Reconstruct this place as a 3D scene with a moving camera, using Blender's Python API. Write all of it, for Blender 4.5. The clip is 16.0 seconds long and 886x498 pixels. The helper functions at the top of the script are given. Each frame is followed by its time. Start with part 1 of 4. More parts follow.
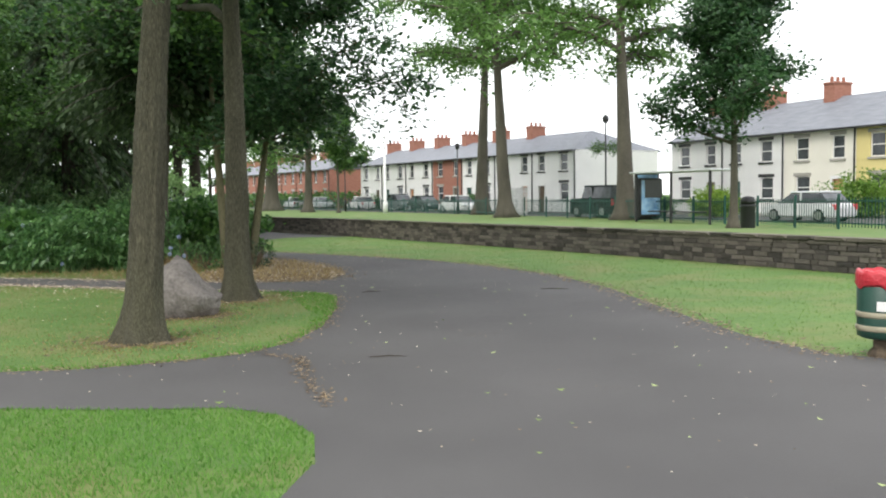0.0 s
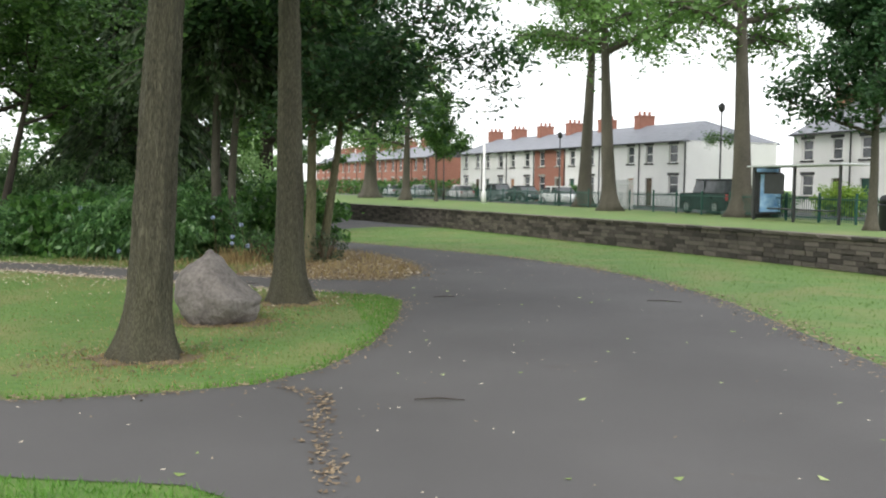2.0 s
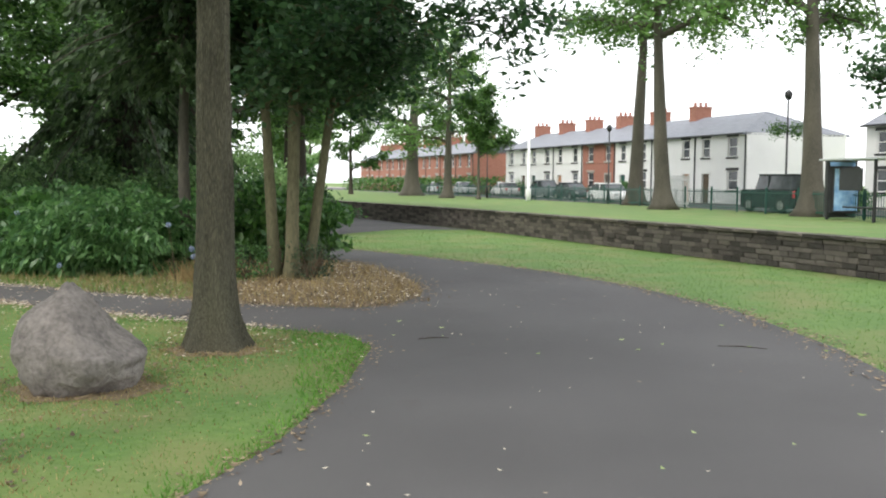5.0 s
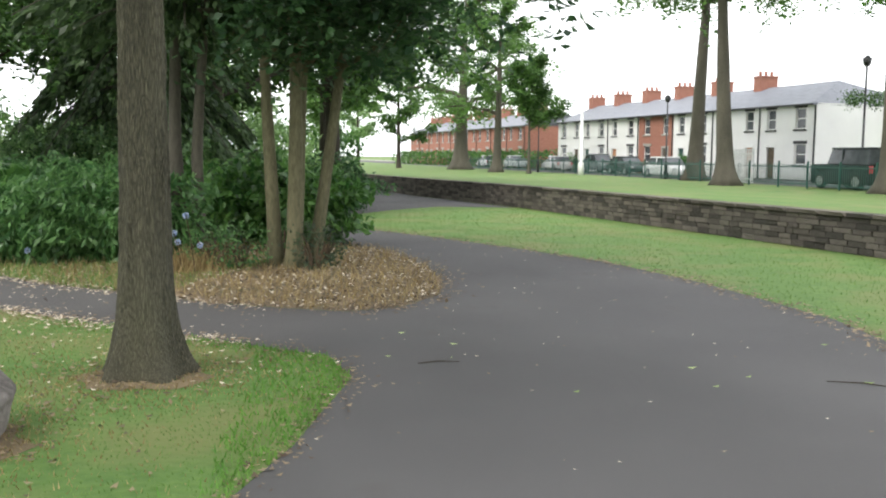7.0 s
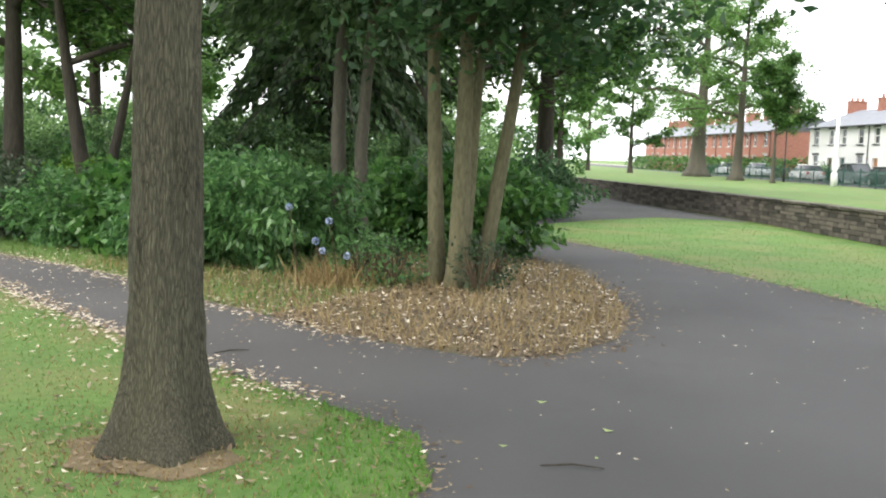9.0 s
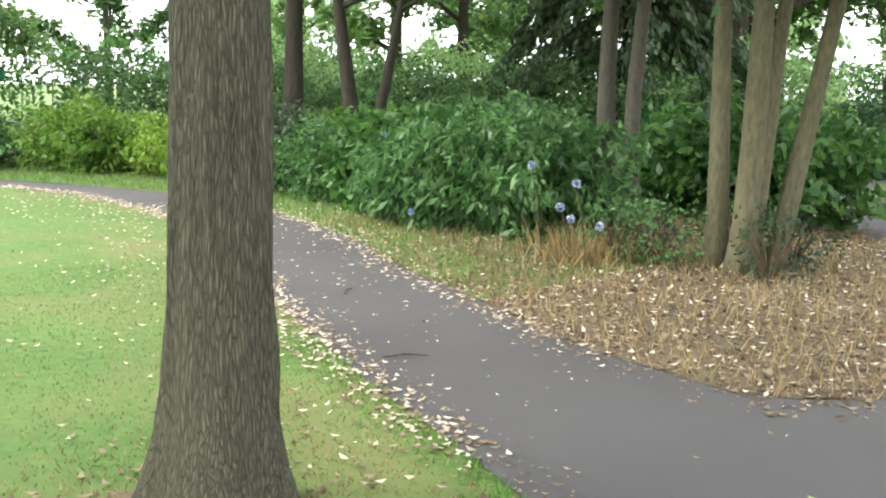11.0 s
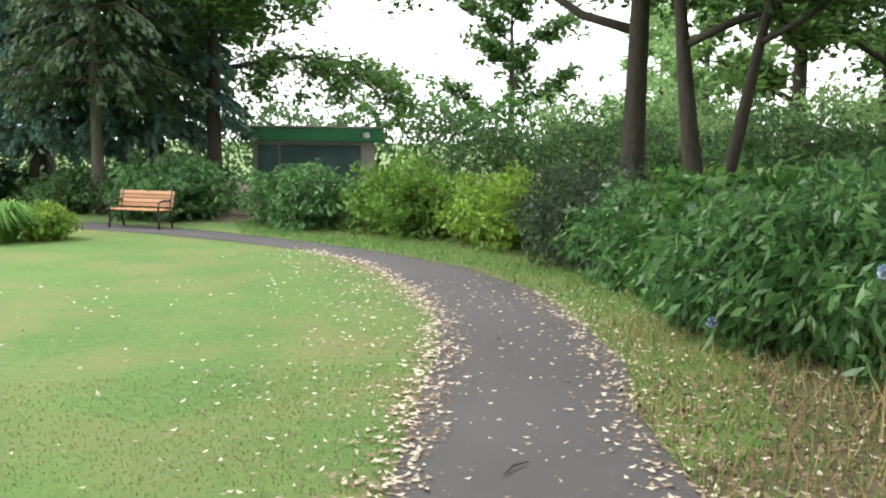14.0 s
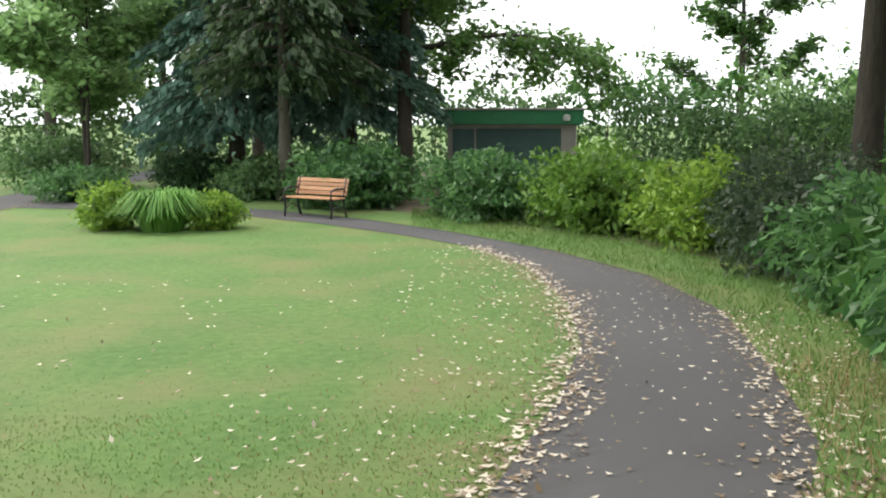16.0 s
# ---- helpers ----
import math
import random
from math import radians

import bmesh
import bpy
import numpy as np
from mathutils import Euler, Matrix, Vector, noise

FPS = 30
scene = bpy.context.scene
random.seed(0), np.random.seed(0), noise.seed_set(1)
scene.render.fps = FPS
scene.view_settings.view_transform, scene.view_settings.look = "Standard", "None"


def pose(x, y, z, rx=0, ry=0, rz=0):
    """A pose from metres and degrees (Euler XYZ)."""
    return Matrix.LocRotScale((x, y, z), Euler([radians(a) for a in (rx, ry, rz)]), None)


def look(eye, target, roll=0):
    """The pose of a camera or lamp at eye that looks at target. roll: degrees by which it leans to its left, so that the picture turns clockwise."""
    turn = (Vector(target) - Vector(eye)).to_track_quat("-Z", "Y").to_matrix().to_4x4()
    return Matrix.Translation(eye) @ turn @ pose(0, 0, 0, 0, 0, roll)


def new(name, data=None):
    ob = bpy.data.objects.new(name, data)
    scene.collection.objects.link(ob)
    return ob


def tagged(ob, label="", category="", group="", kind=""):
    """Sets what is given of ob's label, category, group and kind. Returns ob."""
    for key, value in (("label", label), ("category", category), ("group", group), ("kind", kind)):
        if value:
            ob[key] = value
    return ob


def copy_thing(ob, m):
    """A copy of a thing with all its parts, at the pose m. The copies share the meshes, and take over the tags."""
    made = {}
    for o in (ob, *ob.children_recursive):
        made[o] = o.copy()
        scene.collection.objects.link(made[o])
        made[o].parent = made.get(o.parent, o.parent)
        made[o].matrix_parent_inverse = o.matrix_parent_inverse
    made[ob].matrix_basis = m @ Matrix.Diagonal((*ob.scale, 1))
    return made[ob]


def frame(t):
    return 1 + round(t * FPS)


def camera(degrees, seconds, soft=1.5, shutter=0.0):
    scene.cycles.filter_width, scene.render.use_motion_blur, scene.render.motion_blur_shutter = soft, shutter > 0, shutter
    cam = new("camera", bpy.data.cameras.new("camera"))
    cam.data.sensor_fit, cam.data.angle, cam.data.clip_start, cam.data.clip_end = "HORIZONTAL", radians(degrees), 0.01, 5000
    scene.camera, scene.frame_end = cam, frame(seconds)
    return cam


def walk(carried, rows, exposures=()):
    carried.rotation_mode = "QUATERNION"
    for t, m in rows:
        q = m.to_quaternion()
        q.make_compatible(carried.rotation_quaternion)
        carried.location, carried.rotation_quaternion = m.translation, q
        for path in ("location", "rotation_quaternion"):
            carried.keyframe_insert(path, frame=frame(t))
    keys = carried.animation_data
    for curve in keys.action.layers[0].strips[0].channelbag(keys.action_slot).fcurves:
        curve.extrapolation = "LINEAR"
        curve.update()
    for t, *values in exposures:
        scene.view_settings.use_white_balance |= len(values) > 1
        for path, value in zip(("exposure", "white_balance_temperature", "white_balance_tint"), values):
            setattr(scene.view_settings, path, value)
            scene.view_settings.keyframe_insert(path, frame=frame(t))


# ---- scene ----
cam = camera(52, 16.0, soft=2.0)
EXPOSURES = [(0.0, 0.25), (1.5, 0.15), (4.0, 0.3), (7.0, 0.48), (9.0, 0.8), (9.5, 0.95), (12.0, 1.28), (14.0, 0.8), (16.0, 0.52)]
# seconds, x, y, z, heading, tilt, lean
PATH = [
    (0.0, -0.000, -0.000, 1.730, -0.00, -3.39, -0.71),
    (0.5, 0.061, 0.653, 1.768, 1.33, -2.98, -2.09),
    (1.0, 0.101, 1.301, 1.766, 2.68, -3.10, -2.38),
    (1.5, 0.179, 1.905, 1.765, 4.51, -3.83, -1.39),
    (2.0, 0.209, 2.521, 1.724, 6.40, -4.04, 0.60),
    (2.5, 0.295, 3.156, 1.743, 5.68, -4.04, -1.27),
    (3.0, 0.348, 3.716, 1.736, 11.35, -3.58, -0.32),
    (3.5, 0.427, 4.355, 1.742, 10.70, -3.52, -1.19),
    (4.0, 0.461, 5.075, 1.774, 8.92, -3.67, 0.29),
    (4.2, 0.464, 5.360, 1.737, 8.91, -3.68, 0.51),
    (6.3, 0.432, 8.031, 1.784, 11.40, -5.67, -0.11),
    (6.5, 0.421, 8.295, 1.759, 12.02, -5.77, 0.41),
    (7.0, 0.395, 8.964, 1.742, 12.94, -5.93, 0.42),
    (7.5, 0.415, 9.617, 1.769, 14.84, -6.37, 0.68),
    (8.0, 0.386, 10.288, 1.751, 17.96, -6.79, 0.06),
    (8.5, 0.354, 10.933, 1.750, 23.23, -5.85, 1.46),
    (9.0, 0.280, 11.547, 1.717, 27.53, -6.02, 1.77),
    (9.5, 0.194, 12.126, 1.692, 31.17, -6.74, 1.32),
    (9.7, 0.171, 12.350, 1.773, 34.13, -7.14, 1.32),
    (11.8, -0.698, 14.50, 1.730, 53.60, -9.82, -0.46),
    (12.0, -0.788, 14.74, 1.737, 55.38, -9.40, -0.91),
    (12.5, -1.030, 15.25, 1.746, 60.72, -9.54, 0.52),
    (13.0, -1.299, 15.74, 1.763, 65.32, -9.56, -0.87),
    (13.5, -1.667, 16.165, 1.766, 70.89, -9.20, -0.60),
    (14.0, -2.079, 16.52, 1.761, 74.10, -6.77, 0.65),
    (14.5, -2.442, 16.853, 1.742, 78.86, -6.69, -0.27),
    (15.0, -2.839, 17.104, 1.730, 84.35, -7.02, 0.48),
    (15.5, -3.190, 17.377, 1.730, 88.14, -7.03, -0.08),
    (16.0, -3.624, 17.633, 1.769, 88.47, -7.92, 0.01),
]
walk(cam, [(t, pose(x, y, z, 0, 0, h) @ pose(0, 0, 0, 90 + p, 0, 0) @ pose(0, 0, 0, 0, 0, r)) for t, x, y, z, h, p, r in PATH],
     exposures=EXPOSURES)

# ---- light: an overcast summer sky ----
world = bpy.data.worlds.new("world")
scene.world = world
world.use_nodes = True
wn = world.node_tree
sky = wn.nodes.new("ShaderNodeTexSky")
sky.sky_type, sky.sun_disc, sky.sun_elevation, sky.sun_rotation = "NISHITA", False, radians(47), radians(212)
sky.dust_density, sky.air_density = 6.0, 1.5
cloud = wn.nodes.new("ShaderNodeMix")
cloud.data_type = "RGBA"
cloud.inputs[0].default_value = 0.85
cloud.inputs[7].default_value = (14.0, 14.3, 14.6, 1)
wn.links.new(sky.outputs[0], cloud.inputs[6])
wn.links.new(cloud.outputs[2], wn.nodes["Background"].inputs[0])
wn.nodes["Background"].inputs[1].default_value = 0.12
sun = new("sun", bpy.data.lights.new("sun", "SUN"))
sun.data.energy, sun.data.angle, sun.data.color = 1.5, radians(25), (1.0, 0.96, 0.9)
sun.matrix_world = look((0, 0, 30), (15, 24, 0))

# ---- materials ----


def material(name, dark, light, scale=4.0, rough=0.85, bump=0.3, fine=40.0, island=0.0, metal=0.0, through_light=0.0, stretch=(1, 1, 1), spots=None, obrand=0.0, fine_amt=0.45, fissure=None):
    """Two-scale noise between two colours, fine relief, and variation from piece to piece."""
    m = bpy.data.materials.new(name)
    m.use_nodes = True
    t, n = m.node_tree, m.node_tree.nodes
    bsdf = n["Principled BSDF"]
    link = t.links.new
    co = n.new("ShaderNodeTexCoord")
    mp = n.new("ShaderNodeMapping")
    mp.inputs["Scale"].default_value = stretch
    link(co.outputs["Object"], mp.inputs[0])

    def noise_at(s, detail):
        x = n.new("ShaderNodeTexNoise")
        x.inputs["Scale"].default_value, x.inputs["Detail"].default_value = s, detail
        link(mp.outputs[0], x.inputs["Vector"])
        return x.outputs[0]

    big, small = noise_at(scale, 4), noise_at(fine, 6)
    add = n.new("ShaderNodeMix")
    add.inputs[0].default_value = fine_amt
    link(big, add.inputs[2])
    link(small, add.inputs[3])
    value = add.outputs[0]
    if island or obrand:
        src = n.new("ShaderNodeNewGeometry").outputs["Random Per Island"] if island else n.new("ShaderNodeObjectInfo").outputs["Random"]
        mix = n.new("ShaderNodeMix")
        mix.inputs[0].default_value = island or obrand
        link(value, mix.inputs[2])
        link(src, mix.inputs[3])
        value = mix.outputs[0]
    ramp = n.new("ShaderNodeValToRGB")
    ramp.color_ramp.elements[0].position, ramp.color_ramp.elements[1].position = 0.32, 0.68
    ramp.color_ramp.elements[0].color, ramp.color_ramp.elements[1].color = (*dark, 1), (*light, 1)
    link(value, ramp.inputs[0])
    colour = ramp.outputs[0]
    if spots:
        s_scale, s_edge, s_colour = spots
        sp = noise_at(s_scale, 5)
        cut = n.new("ShaderNodeMapRange")
        cut.inputs[1].default_value, cut.inputs[2].default_value = s_edge, s_edge + 0.2
        link(sp, cut.inputs[0])
        over = n.new("ShaderNodeMix")
        over.data_type = "RGBA"
        link(cut.outputs[0], over.inputs[0])
        link(colour, over.inputs[6])
        over.inputs[7].default_value = (*s_colour, 1)
        colour = over.outputs[2]
    relief = small
    if fissure:
        vor = n.new("ShaderNodeTexVoronoi")
        vor.feature = "DISTANCE_TO_EDGE"
        vor.inputs["Scale"].default_value = fissure
        bent = n.new("ShaderNodeMix")
        bent.data_type = "VECTOR"
        bent.inputs[0].default_value = 0.06
        wave = n.new("ShaderNodeTexNoise")
        wave.inputs["Scale"].default_value = 9
        link(mp.outputs[0], wave.inputs["Vector"])
        link(mp.outputs[0], bent.inputs[4])
        link(wave.outputs[1], bent.inputs[5])
        link(bent.outputs[1], vor.inputs["Vector"])
        gap = n.new("ShaderNodeMapRange")
        gap.inputs[1].default_value, gap.inputs[2].default_value, gap.inputs[3].default_value, gap.inputs[4].default_value = 0.0, 0.22, 0.5, 1.0
        link(vor.outputs["Distance"], gap.inputs[0])
        deep = n.new("ShaderNodeMix")
        deep.data_type, deep.blend_type = "RGBA", "MULTIPLY"
        deep.inputs[0].default_value = 1.0
        link(colour, deep.inputs[6])
        link(gap.outputs[0], deep.inputs[7])
        colour = deep.outputs[2]
        both = n.new("ShaderNodeMath")
        both.operation = "ADD"
        link(small, both.inputs[0])
        link(gap.outputs[0], both.inputs[1])
        relief = both.outputs[0]
    link(colour, bsdf.inputs["Base Color"])
    bsdf.inputs["Roughness"].default_value, bsdf.inputs["Metallic"].default_value = rough, metal
    if bump:
        b = n.new("ShaderNodeBump")
        b.inputs["Strength"].default_value, b.inputs["Distance"].default_value = bump, 0.02
        link(relief, b.inputs["Height"])
        link(b.outputs[0], bsdf.inputs["Normal"])
    if through_light:
        tr = n.new("ShaderNodeBsdfTranslucent")
        link(colour, tr.inputs[0])
        ms = n.new("ShaderNodeMixShader")
        ms.inputs[0].default_value = through_light
        link(bsdf.outputs[0], ms.inputs[1])
        link(tr.outputs[0], ms.inputs[2])
        link(ms.outputs[0], n["Material Output"].inputs[0])
    return m


def leafy(name, dark, light, rough=0.5):
    return material(name, dark, light, 0.6, rough, 0, 6, island=0.45, through_light=0.45)


grass_m = material("grass", (0.062, 0.142, 0.027), (0.136, 0.222, 0.052), 0.8, 0.9, 0.6, 11, fine_amt=0.6, spots=(0.7, 0.46, (0.16, 0.187, 0.06)))
lush_m = material("lush_grass", (0.055, 0.17, 0.022), (0.12, 0.27, 0.04), 1.5, 0.9, 0.8, 30)
blade_m = material("grass_blade", (0.095, 0.19, 0.038), (0.19, 0.3, 0.075), 0.5, 0.7, 0, 5, island=0.3, through_light=0.3)
lushblade_m = material("lush_blade", (0.08, 0.22, 0.03), (0.17, 0.34, 0.06), 0.8, 0.7, 0, 5, island=0.35, through_light=0.3)
dryblade_m = material("dry_blade", (0.22, 0.15, 0.06), (0.42, 0.33, 0.16), 0.8, 0.8, 0, 5, island=0.6, through_light=0.2)
asphalt_m = material("asphalt", (0.066, 0.063, 0.064), (0.108, 0.104, 0.104), 0.35, 0.9, 0.35, 160, spots=(0.7, 0.64, (0.062, 0.052, 0.046)), fine_amt=0.3)
soil_m = material("leafy_soil", (0.06, 0.045, 0.03), (0.2, 0.155, 0.09), 1.3, 0.95, 1.0, 18, spots=(0.9, 0.6, (0.12, 0.14, 0.05)))
bare_m = material("dry_earth", (0.1, 0.075, 0.05), (0.24, 0.18, 0.1), 1.5, 0.95, 0.8, 25)
bark_m = material("bark", (0.05, 0.047, 0.031), (0.178, 0.167, 0.108), 2.0, 0.95, 1.0, 90, stretch=(1, 1, 0.13), fine_amt=0.6, fissure=80, spots=(1.6, 0.58, (0.13, 0.125, 0.075)))
bark2_m = material("bark_smooth", (0.05, 0.046, 0.036), (0.125, 0.112, 0.085), 1.5, 0.9, 0.7, 30, stretch=(1, 1, 0.3), spots=(3.0, 0.66, (0.1, 0.105, 0.07)))
moss_m = material("mossy_bark", (0.06, 0.058, 0.03), (0.19, 0.175, 0.1), 1.6, 0.95, 0.8, 30, stretch=(1, 1, 0.3))
darkbark_m = material("dark_bark", (0.022, 0.019, 0.014), (0.072, 0.06, 0.044), 3, 0.95, 1.0, 26, stretch=(1, 1, 0.2))
stone_m = material("wall_stone", (0.05, 0.045, 0.04), (0.17, 0.15, 0.13), 5, 0.95, 0.9, 30, obrand=0.4, spots=(1.2, 0.62, (0.19, 0.175, 0.15)))
stone2_m = material("wall_stone_far", (0.05, 0.045, 0.04), (0.16, 0.14, 0.12), 5, 0.95, 0.9, 30, island=0.4, spots=(1.2, 0.62, (0.19, 0.175, 0.15)))
mortar_m = material("mortar", (0.03, 0.027, 0.024), (0.08, 0.07, 0.06), 6, 0.95, 0.5, 50)
rock_m = material("boulder", (0.09, 0.08, 0.075), (0.26, 0.235, 0.215), 3, 0.95, 1.0, 24, spots=(5, 0.66, (0.36, 0.34, 0.31)))
leaf_m = leafy("leaf", (0.030, 0.084, 0.020), (0.127, 0.254, 0.059))
lightleaf_m = leafy("light_leaf", (0.066, 0.152, 0.033), (0.172, 0.317, 0.079))
darkleaf_m = leafy("dark_leaf", (0.021, 0.063, 0.025), (0.085, 0.179, 0.068), 0.4)
shrub_m = leafy("shrub_leaf", (0.048, 0.133, 0.041), (0.162, 0.323, 0.105), 0.4)
laurel_m = leafy("laurel_leaf", (0.036, 0.109, 0.027), (0.128, 0.271, 0.064), 0.3)
gold_m = leafy("golden_leaf", (0.125, 0.245, 0.028), (0.3, 0.45, 0.065))
lime_m = leafy("lime_leaf", (0.084, 0.180, 0.024), (0.204, 0.360, 0.060))
purple_m = leafy("dusky_leaf", (0.03, 0.058, 0.03), (0.085, 0.125, 0.06))
hedge_m = leafy("hedge_leaf", (0.044, 0.111, 0.035), (0.166, 0.287, 0.099))
pale_m = leafy("pale_leaf", (0.18, 0.31, 0.11), (0.36, 0.55, 0.22))
blue_m = leafy("blue_needle", (0.07, 0.16, 0.12), (0.25, 0.42, 0.32))
needle_m = leafy("needle", (0.031, 0.062, 0.025), (0.093, 0.155, 0.059))
fallen_m = material("fallen_leaf", (0.24, 0.17, 0.1), (0.7, 0.62, 0.5), 2, 0.8, 0, 9, island=0.75)
brown_m = material("brown_leaf", (0.085, 0.058, 0.036), (0.3, 0.23, 0.145), 2, 0.8, 0, 9, island=0.75)
green_leaf_m = material("green_fallen", (0.2, 0.28, 0.08), (0.42, 0.5, 0.22), 2, 0.8, 0, 9, island=0.75)
stem_m = material("stem", (0.05, 0.035, 0.02), (0.14, 0.1, 0.06), 4, 0.9, 0.3, 30)
white_m = material("white_render", (0.7, 0.7, 0.69), (0.83, 0.83, 0.82), 0.5, 0.8, 0.15, 20)
cream_m = material("cream_render", (0.68, 0.66, 0.58), (0.8, 0.78, 0.7), 0.5, 0.8, 0.15, 20)
yellow_m = material("yellow_render", (0.62, 0.53, 0.22), (0.72, 0.62, 0.29), 0.5, 0.8, 0.15, 20)
brick_m = material("red_brick", (0.25, 0.1, 0.07), (0.4, 0.19, 0.14), 3, 0.9, 0.4, 14, stretch=(1, 1, 3))
slate_m = material("slate", (0.13, 0.14, 0.165), (0.24, 0.25, 0.28), 1.2, 0.6, 0.4, 12, stretch=(1, 4, 1))
glass_m = material("window_glass", (0.03, 0.035, 0.04), (0.09, 0.1, 0.11), 1, 0.08, 0, 3)
trim_m = material("painted_trim", (0.7, 0.7, 0.69), (0.8, 0.8, 0.79), 2, 0.5, 0.05, 20)
black_m = material("black_paint", (0.012, 0.013, 0.014), (0.03, 0.032, 0.034), 3, 0.45, 0.05, 40)
green_m = material("green_paint", (0.006, 0.05, 0.04), (0.014, 0.085, 0.062), 3, 0.45, 0.05, 40)
hutgreen_m = material("hut_green", (0.01, 0.16, 0.055), (0.025, 0.26, 0.1), 1.5, 0.5, 0.1, 12)
shutter_m = material("shutter", (0.03, 0.075, 0.07), (0.06, 0.13, 0.12), 1.5, 0.6, 0.2, 12)
concrete_m = material("concrete", (0.26, 0.25, 0.22), (0.42, 0.41, 0.37), 1.5, 0.9, 0.3, 30)
bin_m = material("bin_green", (0.01, 0.045, 0.033), (0.022, 0.075, 0.055), 4, 0.45, 0.1, 40)
band_m = material("bin_band", (0.26, 0.24, 0.17), (0.36, 0.33, 0.24), 4, 0.5, 0.1, 40)
bag_m = material("red_bag", (0.4, 0.02, 0.03), (0.62, 0.06, 0.08), 6, 0.3, 0.6, 30)
wood_m = material("bench_wood", (0.36, 0.17, 0.08), (0.58, 0.32, 0.17), 2, 0.5, 0.3, 18, stretch=(8, 0.6, 8), obrand=0.3)
weathered_m = material("weathered_wood", (0.05, 0.04, 0.03), (0.16, 0.12, 0.08), 3, 0.9, 0.6, 24)
tyre_m = material("tyre", (0.012, 0.012, 0.012), (0.03, 0.03, 0.03), 5, 0.9, 0.2, 60)
rim_m = material("rim", (0.3, 0.3, 0.31), (0.5, 0.5, 0.51), 5, 0.35, 0, 30, metal=0.8)
blue_poster_m = material("poster", (0.08, 0.25, 0.55), (0.45, 0.68, 0.85), 1.5, 0.3, 0, 4)
petal_m = material("pale_blue_petal", (0.2, 0.3, 0.5), (0.45, 0.5, 0.62), 3, 0.6, 0, 9, island=0.6)
steel_m = material("galvanised", (0.45, 0.46, 0.47), (0.62, 0.63, 0.64), 3, 0.45, 0.05, 30, metal=0.5)


# ---- mesh helpers ----


def mesh_object(name, verts, faces, mat, parent=None, label="", smooth=False):
    """One mesh object from arrays; all faces have the same number of corners, or faces is a list."""
    me = bpy.data.meshes.new(name)
    verts = np.asarray(verts, dtype=np.float32)
    if isinstance(faces, np.ndarray):
        k = faces.shape[1]
        me.vertices.add(len(verts))
        me.vertices.foreach_set("co", verts.ravel())
        me.loops.add(faces.size)
        me.loops.foreach_set("vertex_index", faces.ravel().astype(np.int32))
        me.polygons.add(len(faces))
        me.polygons.foreach_set("loop_start", np.arange(0, faces.size, k, dtype=np.int32))
        me.polygons.foreach_set("loop_total", np.full(len(faces), k, dtype=np.int32))
        me.update(calc_edges=True)
    else:
        me.from_pydata([tuple(v) for v in verts], [], faces)
    if smooth:
        me.polygons.foreach_set("use_smooth", np.ones(len(me.polygons), dtype=bool))
    me.materials.append(mat)
    ob = new(name, me)
    if parent is not None:
        ob.parent = parent
    if label:
        ob["label"] = label
    return ob


def part(name, bm, mat, parent, label="", smooth=False):
    """Links a bmesh as one mesh object under a thing or a part."""
    bmesh.ops.recalc_face_normals(bm, faces=bm.faces)
    me = bpy.data.meshes.new(name)
    bm.to_mesh(me)
    bm.free()
    me.materials.append(mat)
    if smooth:
        me.polygons.foreach_set("use_smooth", np.ones(len(me.polygons), dtype=bool))
    ob = new(name, me)
    if parent is not None:
        ob.parent = parent
    if label:
        ob["label"] = label
    return ob


def thing(name, x, y, z, label, category, group="", turn=0.0):
    ob = new(name)
    ob.empty_display_size = 0.1
    ob.matrix_world = pose(x, y, z, 0, 0, turn)
    return tagged(ob, label, category, group)


def box(bm, x0, x1, y0, y1, z0, z1, bevel=0.0):
    made = bmesh.ops.create_cube(bm, size=1.0, matrix=Matrix.Translation(((x0 + x1) / 2, (y0 + y1) / 2, (z0 + z1) / 2)) @ Matrix.Diagonal((x1 - x0, y1 - y0, z1 - z0, 1)))
    if bevel:
        edges = list({e for v in made["verts"] for e in v.link_edges})
        bmesh.ops.bevel(bm, geom=edges, offset=bevel, segments=2, affect="EDGES", profile=0.5)
    return bm


def boxes(*rows, bevel=0.0):
    bm = bmesh.new()
    for r in rows:
        box(bm, *r, bevel=bevel)
    return bm


def lathe(profile, sides=20):
    """A turned shape from (radius, height) pairs, closed at both ends."""
    bm = bmesh.new()
    rings = [[bm.verts.new((r * math.cos(2 * math.pi * k / sides), r * math.sin(2 * math.pi * k / sides), z)) for k in range(sides)] for r, z in profile]
    for a, b in zip(rings, rings[1:]):
        for k in range(sides):
            bm.faces.new((a[k], a[(k + 1) % sides], b[(k + 1) % sides], b[k]))
    bm.faces.new(rings[0][::-1])
    bm.faces.new(rings[-1])
    return bm


